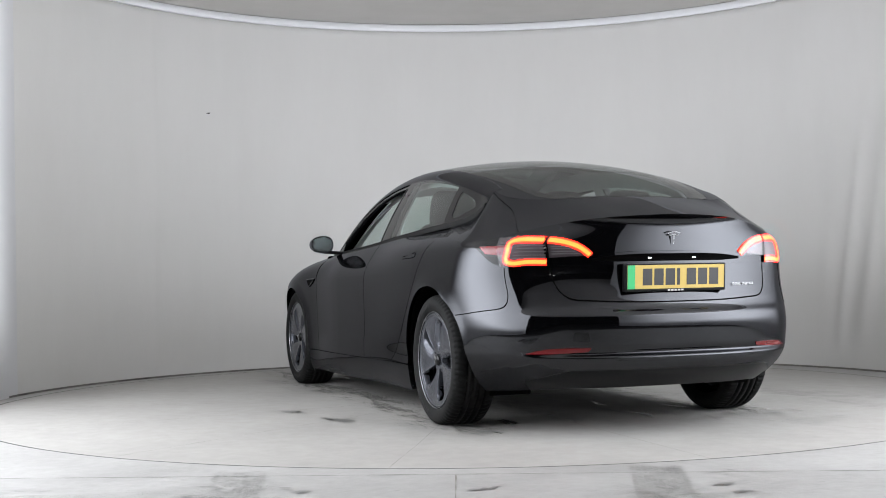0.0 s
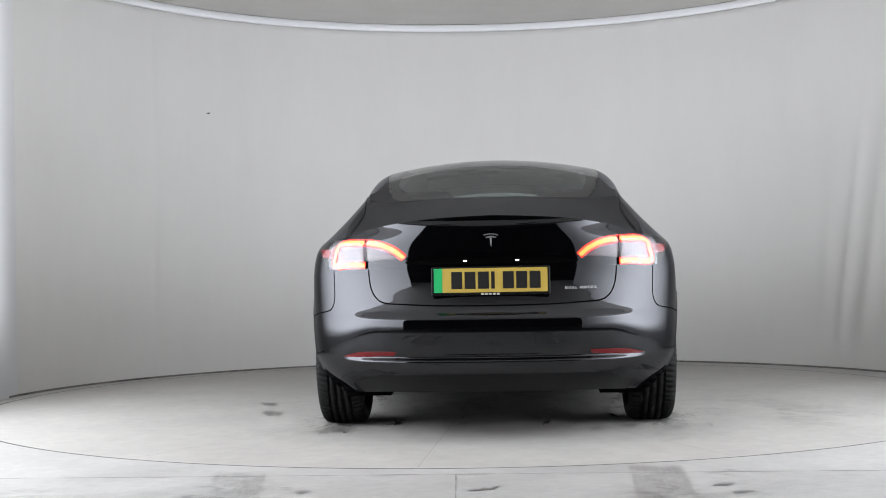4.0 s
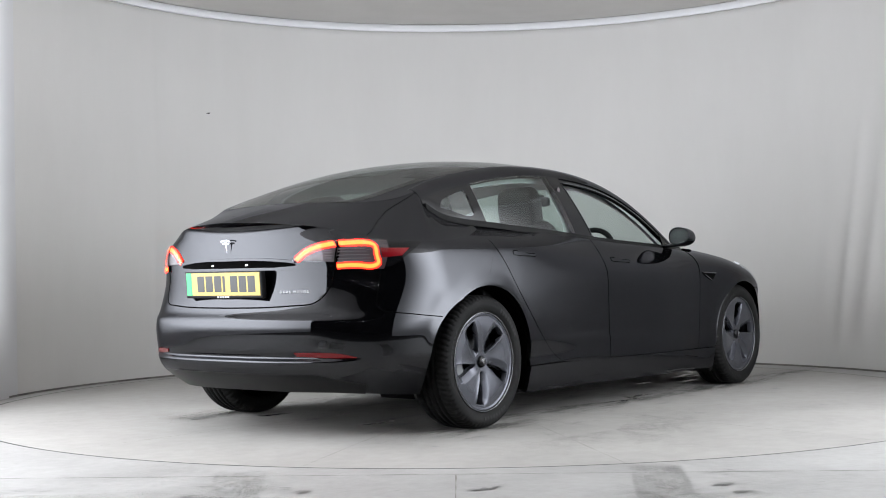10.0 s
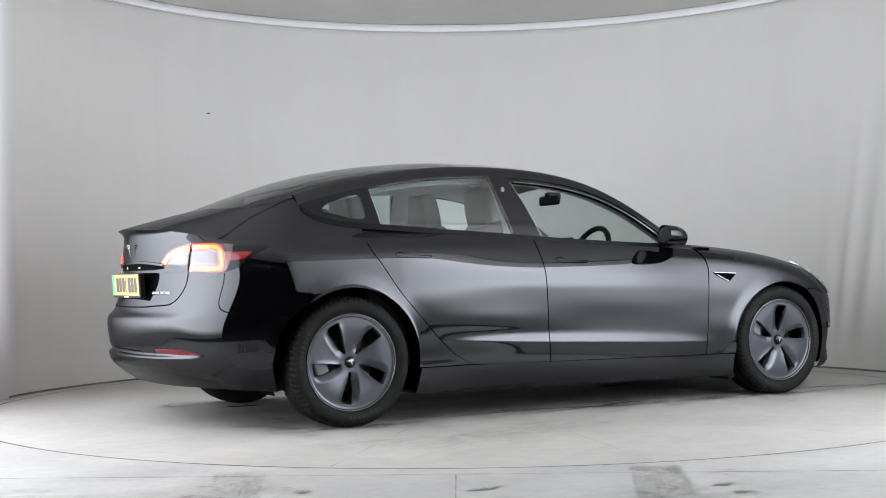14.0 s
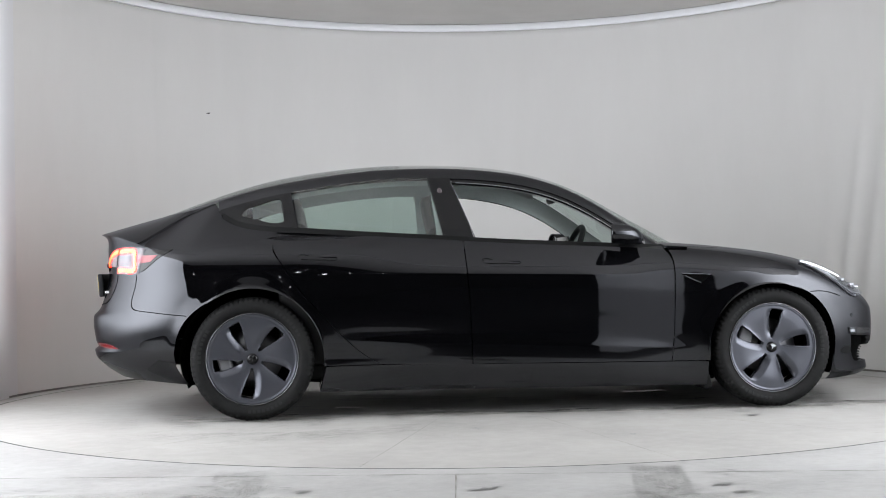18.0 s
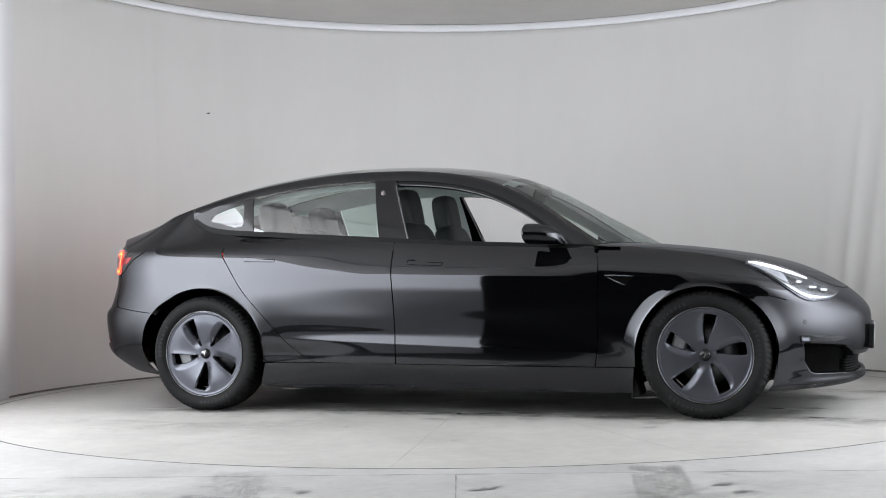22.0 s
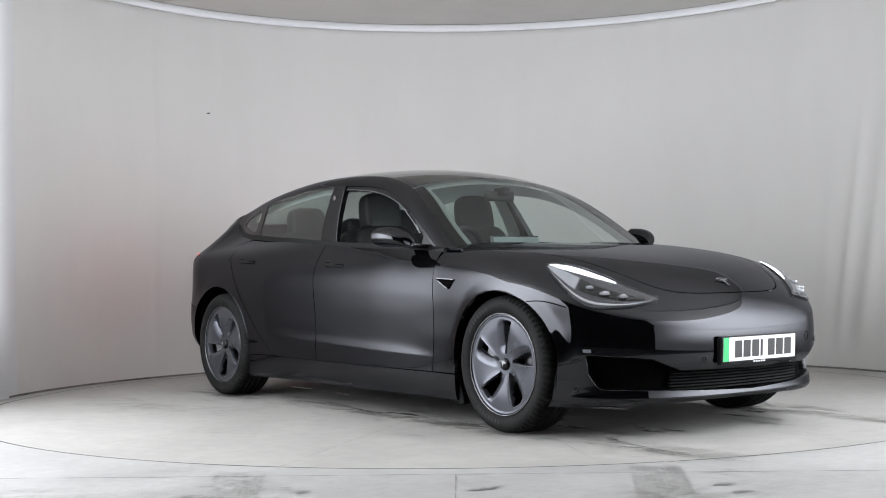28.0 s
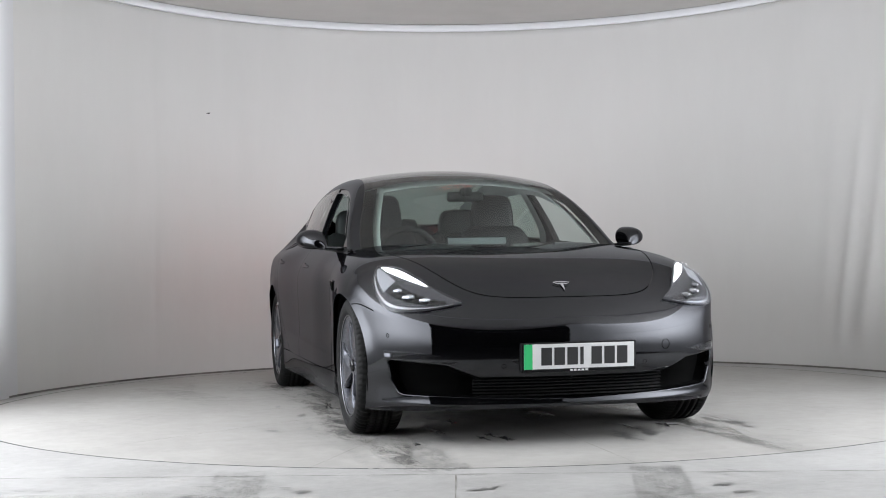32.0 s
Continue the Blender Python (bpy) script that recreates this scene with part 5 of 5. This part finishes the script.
    strip("bumper_gap", [(1.630, 0.640), (1.70, 0.642), (1.78, 0.630), (1.85, 0.612)], 0.0045, GAP, sg, car, 0.0012, 30)
    # tow cover and parking sensors
    for y, z, r in ((0.452, 0.437, 0.022), (0.335, 0.362, 0.009), (0.80, 0.50, 0.009)):
        if r > 0.02 and sg < 0:
            continue
        s0 = s_at(y, z, True)
        a = np.linspace(0, 2 * math.pi, 33)
        pth = [(s0 + r * math.cos(t), z + r * math.sin(t)) for t in a]
        strip("sensor_ring", pth, 0.0016, GAP, sg, car, 0.0012, 33, rows=2)

# side repeater, handles, door mirrors, window trims
for sg in (-1, 1):
    rp = coons([(0.945, 0.738), (0.985, 0.717), (1.035, 0.698)], [(0.925, 0.751), (1.0, 0.749), (1.085, 0.744)], [(0.945, 0.738), (0.925, 0.751)], [(1.035, 0.698), (1.085, 0.744)], 20, 8)
    bd = sheet("side_repeater", mirrored(skin(rp[..., 0], rp[..., 1]), sg), GAP, car, lift=0.006, flange=0.008, label="black side camera housing with a chrome edge")
    strip("chrome_edge", [(0.945, 0.741), (0.99, 0.719), (1.032, 0.702)], (0.003, 0.004, 0.004), RIM_EDGE, sg, bd, 0.008, 24)
    strip("chrome_edge", [(0.928, 0.7525), (1.0, 0.7505), (1.083, 0.7455)], 0.004, RIM_EDGE, sg, bd, 0.008, 24)
    for key, x0, z0, dz in (("r", -1.181, 0.880, -0.010), ("f", -0.180, 0.843, -0.010)):
        out = [(x0, z0 + 0.004), (x0 + 0.012, z0 + 0.010), (x0 + 0.04, z0 + 0.009), (x0 + 0.055, z0 + 0.002), (x0 + 0.075, z0 - 0.003), (x0 + 0.205, z0 - 0.008), (x0 + 0.208, z0 - 0.016), (x0 + 0.20, z0 - 0.021), (x0 + 0.04, z0 - 0.016), (x0 + 0.012, z0 - 0.012), (x0, z0 + 0.004)]
        strip("handle", [(x0 + 0.004, z0 - 0.002), (x0 + 0.05, z0 - 0.006), (x0 + 0.10, z0 - 0.010), (x0 + 0.204, z0 - 0.015)], (0.020, 0.018, 0.011, 0.010), PAINT, sg, doors[sg, key], 0.002, 30)
        strip("handle_gap", out, 0.0035, GAP, sg, doors[sg, key], 0.0014, 80, smooth=False, rows=2)
    # belt moulding
    x = np.linspace(-1.60, 0.86, 110)
    zb = BELT_Z(x)
    v = np.linspace(-0.020, 0.010, 5)
    P = flank(x[:, None] + 0 * v[None], zb[:, None] + v[None])
    sheet("belt_moulding", mirrored(P, sg), SLAT, car, lift=0.006, flange=0.012)
    # frame round the open front window
    xt = np.linspace(-0.318, 0.80, 60)
    zt = TOPW(xt)
    v = np.linspace(-0.026, 0.006, 6)
    P = flank(xt[:, None] + 0 * v[None], np.maximum(zt, BELT_Z(xt))[:, None] + v[None])
    sheet("window_seal", mirrored(P, sg), TRIM, car, lift=-0.006, flange=0.02)
    # the rubber seal's highlight, laid on as a thin bright strip
    for pth in ([(x, float(TOPW(x)) - 0.030) for x in np.linspace(-0.300, 0.60, 16)], [(-0.2085 - 0.117 * v, float(BELT_Z(-0.2)) + 0.012 + (float(TOPW(-0.31)) - 0.030 - float(BELT_Z(-0.2)) - 0.012) * v) for v in np.linspace(0, 1, 8)]):
        strip("window_edge", pth, 0.0045, RIM_EDGE, sg, car, 0.003, 50, fn=flank, rows=3)
    # sail panel behind the mirror
    u = np.linspace(0, 1, 14)[:, None]
    vv = np.linspace(0, 1, 12)[None]
    xx = 0.63 + 0.22 * u + 0 * vv
    hh = np.maximum(TOPW(xx) - BELT_Z(xx), 0.004)
    P = flank(xx, BELT_Z(xx) + hh * vv)
    sheet("sail_panel", mirrored(P, sg), TRIM, car, lift=-0.002, flange=0.01)

    mir = new("door_mirror")
    mir.parent = car
    n, m = 26, 64
    u = np.linspace(0, 1, n)[:, None]
    ph = np.linspace(0, 2 * math.pi, m, endpoint=False)[None]
    pw = lambda q, e: np.sign(q) * np.abs(q) ** e
    # quarter-round front, flat foot, top and outer end drawn in towards the nose
    shrink = np.sqrt(np.maximum(1 - u**2.6, 0.0))
    a_, b_ = (pw(np.cos(ph), 0.88) + 1) / 2, (pw(np.sin(ph), 0.84) + 1) / 2
    y_in, y_out = 0.868 + 0.01 * u, 0.905 + 0.118 * shrink
    z_lo = 0.916 + 0.018 * a_ - 0.002 * u
    z_hi = z_lo + 0.014 + (0.104 - 0.026 * a_**1.5) * shrink
    X = 0.540 + 0.185 * u - 0.028 * a_ * (1 - u) - 0.022 * a_ * u
    P = np.stack([X + 0 * b_, y_in + (y_out - y_in) * a_, z_lo + (z_hi - z_lo) * b_], 2)
    rim_in = P[:1] * np.array([1, 1, 1]) + np.array([0.004, 0, 0])
    mid_ = P[:1].mean(axis=1, keepdims=True)
    back_ = mid_ + (rim_in - mid_) * np.array([1, 0.90, 0.84])
    face_ = back_ + np.array([0.010, 0, 0])
    P = np.concatenate([face_, back_, P], 0)
    sheet("mirror_housing", mirrored(P, sg), PAINT, mir, closed=True, out=(0.62, 0.945 * sg, 0.965))
    F_ = face_[0] - np.array([0.002, 0, 0])
    F_[:, 0] += 0.16 * (F_[:, 1] - F_[:, 1].max()) * (1 if sg < 0 else 0.9) + 0.014
    w_ = np.linspace(0, 1, 6)[None, :, None]
    sheet("mirror_glass", mirrored(F_.mean(axis=0) * (1 - w_) + np.concatenate([F_, F_[:1]])[:, None] * w_, sg), SILVER, mir, out=(0.9, 0.945 * sg, 0.965))
    bm = bmesh.new()
    box(bm, (0.10, 0.16, 0.022), Matrix.Translation((0.66, 0.83 * sg, 0.925)) @ pose(0, 0, 0, 4 * sg, 0, -12 * sg), 0.009)
    part("mirror_arm", bm, TRIM, mir)
    # camera dot on the centre pillar
    c = flank(np.array(-0.392), np.array(1.238))
    bm = bmesh.new()
    bmesh.ops.create_uvsphere(bm, u_segments=18, v_segments=10, radius=0.017, matrix=Matrix.Translation((c[0], c[1] * sg, c[2])) @ Matrix.Diagonal((0.8, 0.3, 1.2, 1)))
    for f in bm.faces:
        f.smooth = True
    part("pillar_camera", bm, LAMP_SMOKE, car)
    # wheel arch liners
    for xc, r in ((WB, 0.362), (-WB, 0.387)):
        a = np.radians(np.linspace(-24, 204, 50))[:, None]
        rr = r + 0.003
        lx, lz = xc + rr * np.cos(a), 0.33 + rr * np.sin(a)
        edge_y = skin(np.clip(lx, XR - 0.12, XF + 0.16), np.maximum(lz, 0.20))[..., 1] - 0.024
        yv = 0.52 + (edge_y - 0.52) * np.linspace(0, 1, 6)[None]
        P = np.stack([lx + 0 * yv, yv, lz + 0 * yv], 2)
        hub = np.stack([xc + 0 * a, 0.52 + 0 * a, 0.19 + 0 * a], 2)
        P = np.concatenate([hub, P], 1)
        sheet("arch_liner", mirrored(P, sg), GAP, car, out=(xc, 0.7 * sg, 3))
    # mud flap before the front wheel's rear edge
    bm = bmesh.new()
    box(bm, (0.05, 0.20, 0.17), Matrix.Translation((1.055, 0.77 * sg, 0.195)) @ pose(0, 0, 0, 0, -14, 0), 0.012)
    part("mud_flap", bm, SLAT, car)

# underside
bm = bmesh.new()
box(bm, (3.5, 1.10, 0.05), Matrix.Translation((0.05, 0, 0.205)), 0.01)
box(bm, (2.05, 1.62, 0.05), Matrix.Translation((-0.0, 0, 0.165)), 0.01)
part("underbody", bm, PLASTIC, car)

# ---- cabin ----
cabin = new("cabin")
cabin.parent = car


def block(name, size, m, mat, bev, parent=cabin, label=""):
    bm = bmesh.new()
    box(bm, size, m, bev)
    for f in bm.faces:
        f.smooth = True
    return part(name, bm, mat, parent, label)


block("cabin_floor", (2.9, 1.5, 0.08), Matrix.Translation((-0.3, 0, 0.25)), DASH, 0.01)
for sg in (-1, 1):
    block("door_card", (2.15, 0.05, 0.62), Matrix.Translation((-0.22, 0.765 * sg, 0.60)), DASH, 0.02)
    block("armrest", (0.7, 0.08, 0.06), Matrix.Translation((0.1, 0.72 * sg, 0.70)), DASH, 0.02)
block("dashboard", (0.50, 1.42, 0.26), Matrix.Translation((0.74, 0, 0.78)) @ pose(0, 0, 0, 0, 4, 0), DASH, 0.06)
block("dash_trim", (0.03, 1.36, 0.04), Matrix.Translation((0.492, 0, 0.845)), WOODTRIM, 0.006)
block("bulkhead", (0.06, 1.4, 0.5), Matrix.Translation((1.02, 0, 0.62)), DASH, 0.02)
block("parcel_shelf", (0.62, 1.24, 0.03), Matrix.Translation((-1.60, 0, 1.015)) @ pose(0, 0, 0, 0, -5, 0), DASH, 0.01)
block("console", (0.9, 0.22, 0.22), Matrix.Translation((0.15, 0, 0.48)), DASH, 0.03)
scr = block("touch_screen", (0.014, 0.37, 0.215), Matrix.Translation((0.45, 0.045, 0.882)) @ pose(0, 0, 0, 0, -8, 0), SCREEN, 0.005)
block("screen_back", (0.012, 0.35, 0.20), Matrix.Translation((0.462, 0.045, 0.882)) @ pose(0, 0, 0, 0, -8, 0), material("screen_back_grey", (0.22, 0.23, 0.24), 0.4), 0.005, scr)


def seat(x, y, wide, base, lean, head):
    st = new("seat")
    st.parent = cabin
    tagged(st, "black car seat with a tall headrest")

    def cushion(nm, size, at, tilt, bev):
        bm = bmesh.new()
        box(bm, size, Matrix.Identity(4), 0)
        bmesh.ops.subdivide_edges(bm, edges=bm.edges[:], cuts=7, use_grid_fill=True)
        hx, hy, hz = (q / 2 for q in size)
        for v in bm.verts:
            q = Vector((v.co.x / hx, v.co.y / hy, v.co.z / hz))
            r = (abs(q.x) ** 4 + abs(q.y) ** 5 + abs(q.z) ** 5) ** 0.2
            k = 1 / max(r, 1e-6) * max(abs(q.x), abs(q.y), abs(q.z))
            v.co = Vector((q.x * k * hx, q.y * k * hy * (1 - 0.10 * max(q.z, 0)), q.z * k * hz))
        for f in bm.faces:
            f.smooth = True
        ob = part(nm, bm, CLOTH, st)
        ob.matrix_basis = Matrix.Translation(at) @ pose(0, 0, 0, 0, tilt, 0)
    cushion("seat_cushion", (0.52, wide, 0.16), (x + 0.28, y, base), -5, 0.05)
    cushion("backrest", (0.15, wide, 0.66), (x - 0.02, y, base + 0.32), lean, 0.05)
    cushion("headrest", (0.12, wide * 0.54, 0.25), (x - 0.13, y, head - 0.125), lean * 0.6, 0.04)


for y in (-0.37, 0.37):
    seat(-0.22, y, 0.50, 0.44, -17, 1.275)
    seat(-1.08, y, 0.52, 0.44, -20, 1.225)
seat(-1.08, 0.0, 0.28, 0.44, -20, 1.16)
# steering wheel
bm = bmesh.new()
R, r = 0.178, 0.017
ring = [[bm.verts.new(((R + r * math.cos(b)) * math.cos(a), (R + r * math.cos(b)) * math.sin(a), r * math.sin(b))) for b in np.linspace(0, 2 * math.pi, 10, endpoint=False)] for a in np.linspace(0, 2 * math.pi, 48, endpoint=False)]
for i in range(48):
    for j in range(10):
        bm.faces.new((ring[i][j], ring[(i + 1) % 48][j], ring[(i + 1) % 48][(j + 1) % 10], ring[i][(j + 1) % 10])).smooth = True
box(bm, (0.34, 0.05, 0.02), Matrix.Identity(4), 0.006)
box(bm, (0.13, 0.12, 0.05), Matrix.Identity(4), 0.02)
sw = part("steering_wheel", bm, DASH, cabin)
sw.matrix_basis = Matrix.Translation((0.40, -0.37, 0.872)) @ pose(0, 0, 0, 0, -66, 0) @ pose(0, 0, 0, 0, 0, 90)
block("steering_column", (0.22, 0.07, 0.07), Matrix.Translation((0.52, -0.37, 0.82)) @ pose(0, 0, 0, 0, 24, 0), DASH, 0.02)
mirror_in = block("rear_view_mirror", (0.03, 0.22, 0.06), Matrix.Translation((0.36, 0.0, 1.225)), DASH, 0.02)
block("mirror_stem", (0.10, 0.05, 0.05), Matrix.Translation((0.385, 0.0, 1.252)), DASH, 0.015, mirror_in)
# light grey linings of the pillars and the roof's edges
for sg in (-1, 1):
    x = np.linspace(-1.50, 0.93, 90)
    ry = rail_y(x)
    rz = ROOF_C(x) - CROWN(x) * ry * ry
    a = np.stack([x, ry - 0.045, np.maximum(rz - 0.085, BELT_Z(x) - 0.03)], 1)
    b = np.stack([x, ry - 0.075, rz - 0.035], 1)
    c = np.stack([x, np.maximum(ry - 0.17, 0.3), ROOF_C(x) - CROWN(x) * (ry - 0.17) ** 2 - 0.022], 1)
    P = np.stack([a, b, c], 1)
    sheet("roof_lining", mirrored(P, sg), GREYCLOTH, cabin, out=(0, 0, 3))
    u = np.linspace(0, 1, 6)[:, None]
    vv = np.linspace(0, 1, 16)[None]
    xx = -0.375 + 0.155 * u + (-0.075 - 0.045 * u) * vv
    z = 0.60 + (TOPW(xx) - 0.60) * vv
    P = np.stack([xx, np.minimum(side_y(xx, z), 0.76) - 0.045, z], 2)
    sheet("pillar_lining", mirrored(P, sg), GREYCLOTH, cabin, out=(-0.3, 2 * sg, 1))
x = np.linspace(0.16, 0.31, 6)
P = roof(x[:, None] + 0 * ACROSS[None], rail_y(x)[:, None] * 0.9 * ACROSS[None])
P[..., 2] -= 0.03
sheet("front_header", P, GREYCLOTH, cabin, out=(0, 0, 3))
x = np.linspace(-0.72, -0.52, 6)
P = roof(x[:, None] + 0 * ACROSS[None], rail_y(x)[:, None] * 0.9 * ACROSS[None])
P[..., 2] -= 0.03
sheet("roof_crossbar", P, GREYCLOTH, cabin, out=(0, 0, 3))
# ---- wheels ----


def make_wheel():
    w = new("wheel")
    tagged(w, "grey five-blade aero wheel with a black tyre")
    # tyre: rounded side walls, grooves round the tread, blocks cut across its shoulders
    pr = [(0.244, -0.088), (0.252, -0.104), (0.266, -0.114), (0.286, -0.1185), (0.300, -0.1165), (0.3125, -0.111)]
    side = len(pr)
    cut = [(0.318, -0.1075), (0.325, -0.101), (0.330, -0.091), (0.333, -0.078), (0.334, -0.062)]
    for g0 in (-0.052, -0.018, 0.018, 0.052):
        cut += [(0.3345, g0 - 0.0065), (0.3255, g0 - 0.0050), (0.3255, g0 + 0.0050), (0.3345, g0 + 0.0065)]
    cut += [(r_, -y_) for r_, y_ in [(0.334, -0.062), (0.333, -0.078), (0.330, -0.091), (0.325, -0.101), (0.318, -0.1075)]]
    pr = np.array(pr + cut + [(r_, -y_) for r_, y_ in pr[::-1]])
    steps = 432
    a_ = np.linspace(0, 2 * math.pi, steps, endpoint=False)
    R_ = np.repeat(pr[:, :1], steps, 1)
    tread = np.zeros(len(pr), bool)
    tread[side:len(pr) - side] = True
    blk = np.arange(steps)[None] + np.round(np.abs(pr[:, 1:2]) * 60)
    groove = (blk % 6 < 2) & tread[:, None] & (np.abs(pr[:, 1:2]) > 0.056)
    sipe = (blk % 6 < 1) & tread[:, None] & (np.abs(pr[:, 1:2]) < 0.048)
    R_ = R_ - 0.0055 * groove - 0.003 * sipe
    P = np.stack([R_ * np.cos(a_)[None], np.repeat(pr[:, 1:2], steps, 1), R_ * np.sin(a_)[None]], 2)
    tyre = sheet("tyre", P, RUBBER, w, closed=True, out=(0, 0, 0))
    # raised bands of marks on the outer side wall
    for a0, a1 in ((0.25, 0.95), (2.35, 3.05), (4.45, 5.15)):
        for k in range(8):
            c0 = a0 + (a1 - a0) * k / 8
            aa = np.linspace(c0, c0 + (a1 - a0) / 8 * 0.62, 5)
            G = np.array([[(r_ * math.cos(t), y_ + 0.0012, r_ * math.sin(t)) for r_, y_ in ((0.272, 0.1160), (0.278, 0.1172), (0.284, 0.1182), (0.290, 0.1180))] for t in aa])
            sheet("mark_bar", G, MARK, tyre, out=(0, -1, 0), flange=0.0012)
    lathe("rim", [(0.244, -0.088), (0.225, -0.085), (0.215, -0.03), (0.213, 0.05), (0.226, 0.085), (0.2435, 0.094), (0.249, 0.101), (0.2515, 0.1035), (0.2505, 0.106), (0.246, 0.1065), (0.2435, 0.103)], TRIM, w, 96)
    lathe("rim_edge", [(0.2434, 0.1035), (0.2444, 0.1060), (0.2456, 0.1072), (0.2468, 0.1070), (0.2474, 0.1058)], RIM_EDGE, w, 120)
    lathe("barrel", [(0.0, -0.02), (0.21, -0.02)], GAP, w, 48)
    lathe("brake_disc", [(0.06, 0.012), (0.158, 0.012), (0.160, 0.0), (0.160, -0.010), (0.06, -0.010)], STEEL, w, 72)
    bm = bmesh.new()
    box(bm, (0.075, 0.07, 0.15), Matrix.Translation((0.148, 0.022, 0.02)), 0.018)
    part("brake_caliper", bm, CALIPER, w)
    n, m = 90, 520
    r = np.linspace(0.0, 0.2435, n)[:, None]
    a = np.linspace(0, 2 * math.pi, m, endpoint=False)[None]
    step = 2 * math.pi / 5
    sweep = 0.07 * (r - 0.12) / 0.12
    ph = (a - 0.10 - sweep + step / 2) % step - step / 2
    lat = ph * r
    wid = 0.006 + 0.0255 * ease(r, 0.035, 0.185)
    inside = ease(wid - np.abs(lat), -0.0012, 0.0030) * ease(r, 0.050, 0.066) * ease(-r, -0.214, -0.209)
    # a hollow facet runs into each opening on one side, a raised edge bounds the other
    facet = np.clip((lat + wid + 0.040) / 0.040, 0, 1) ** 1.6 * (lat < -wid + 0.002) * ease(r, 0.045, 0.10) * ease(-r, -0.220, -0.185)
    ridge = 0.0045 * np.exp(-np.abs(lat - wid) / 0.010) * (lat > 0) * ease(r, 0.05, 0.10) * ease(-r, -0.222, -0.19)
    depth = 0.083 + 0.015 * ease(r, 0.02, 0.19) - 0.018 * facet + ridge - 0.042 * inside + 0.003 * ease(r, 0.231, 0.234) * ease(-r, -0.2435, -0.2415)
    P = np.stack([r * np.cos(a), depth, r * np.sin(a)], 2)
    deep = (inside[1:, :] + inside[:-1, :]) / 2 > 0.80
    deep = np.concatenate([deep[:, :-1].ravel(), deep[:, -1]])
    cover = sheet("wheel_cover", P, [AERO, GAP], w, closed=True, out=(0, -1, 0), index=deep.astype(int))
    bm = bmesh.new()
    bm.from_mesh(cover.data)
    bmesh.ops.delete(bm, geom=[f for f in bm.faces if f.material_index == 1], context="FACES")
    bm.to_mesh(cover.data)
    bm.free()
    lathe("hub_cap", [(0.0, 0.0985), (0.018, 0.0975), (0.026, 0.094), (0.030, 0.086), (0.031, 0.078)], TRIM, w, 40)
    emblem(pose(0, 0.0988, 0, 0, 0, 90), 0.034, w, "hub_emblem")
    return w


MARK = material("raised_rubber_mark", (0.010, 0.010, 0.010), 0.6, spec=0.2)
wheel = make_wheel()
wheel.parent = car
wheel.matrix_basis = pose(WB, -0.79, 0.334, 0, 0, 180) @ pose(0, 0, 0, 0, -18, 0)
for k, (x, sg) in enumerate(((WB, 1), (-WB, -1), (-WB, 1))):
    copy_thing(wheel, pose(x, 0.79 * sg, 0.334, 0, 0, 0 if sg > 0 else 180) @ pose(0, 0, 0, 0, (10, 18, -30)[k], 0))

# ---- labels of parts that look different from the rest of the car ----
PART_LABELS = {
    "roof_glass": "dark tinted glass roof panel", "rear_window": "tinted sloping rear window", "windscreen": "clear raked windscreen",
    "rear_side_window": "green-tinted closed side window", "quarter_window": "small rounded quarter window", "centre_pillar": "satin black pillar cover",
    "quarter_window_frame": "satin black window frame", "belt_moulding": "matt black belt moulding", "grille_slat": "matt black grille slat", "side_marker": "dark side marker lamp",
    "bumper_reflector": "red bumper reflector", "arch_liner": "black wheel arch liner", "mud_flap": "black mud flap", "underbody": "black underbody tray",
    "plate_light": "lit white plate lamp", "door_mirror": "gloss black door mirror", "plate_recess": "black recess over the number plate",
    "boot_lettering": "small bright metal lettering", "pillar_camera": "small dark camera dot",
}
for o in car.children:
    base = o.name.split(".")[0]
    if base in PART_LABELS:
        tagged(o, PART_LABELS[base])
    elif base == "number_plate":
        tagged(o, "white front number plate with plain bars" if o.matrix_basis.translation.x > 0 else "yellow rear number plate with plain bars")


def motions():
    rows_car, rows_disc = [], []
    for k in range(17):
        t = 2.0 * k
        turn = 111.1768 - 5.82357 * t + 0.0018368 * (t - 16) ** 2
        c, s_ = math.cos(radians(turn)), math.sin(radians(turn))
        rows_car.append((t, pose(0.1277 * c + 0.1641 * s_, 0.1277 * s_ - 0.1641 * c, 0, 0, 0, turn)))
        rows_disc.append((t, pose(0, 0, 0, 0, 0, turn)))
    walk(car, rows_car)
    walk(turntable, rows_disc)


motions()
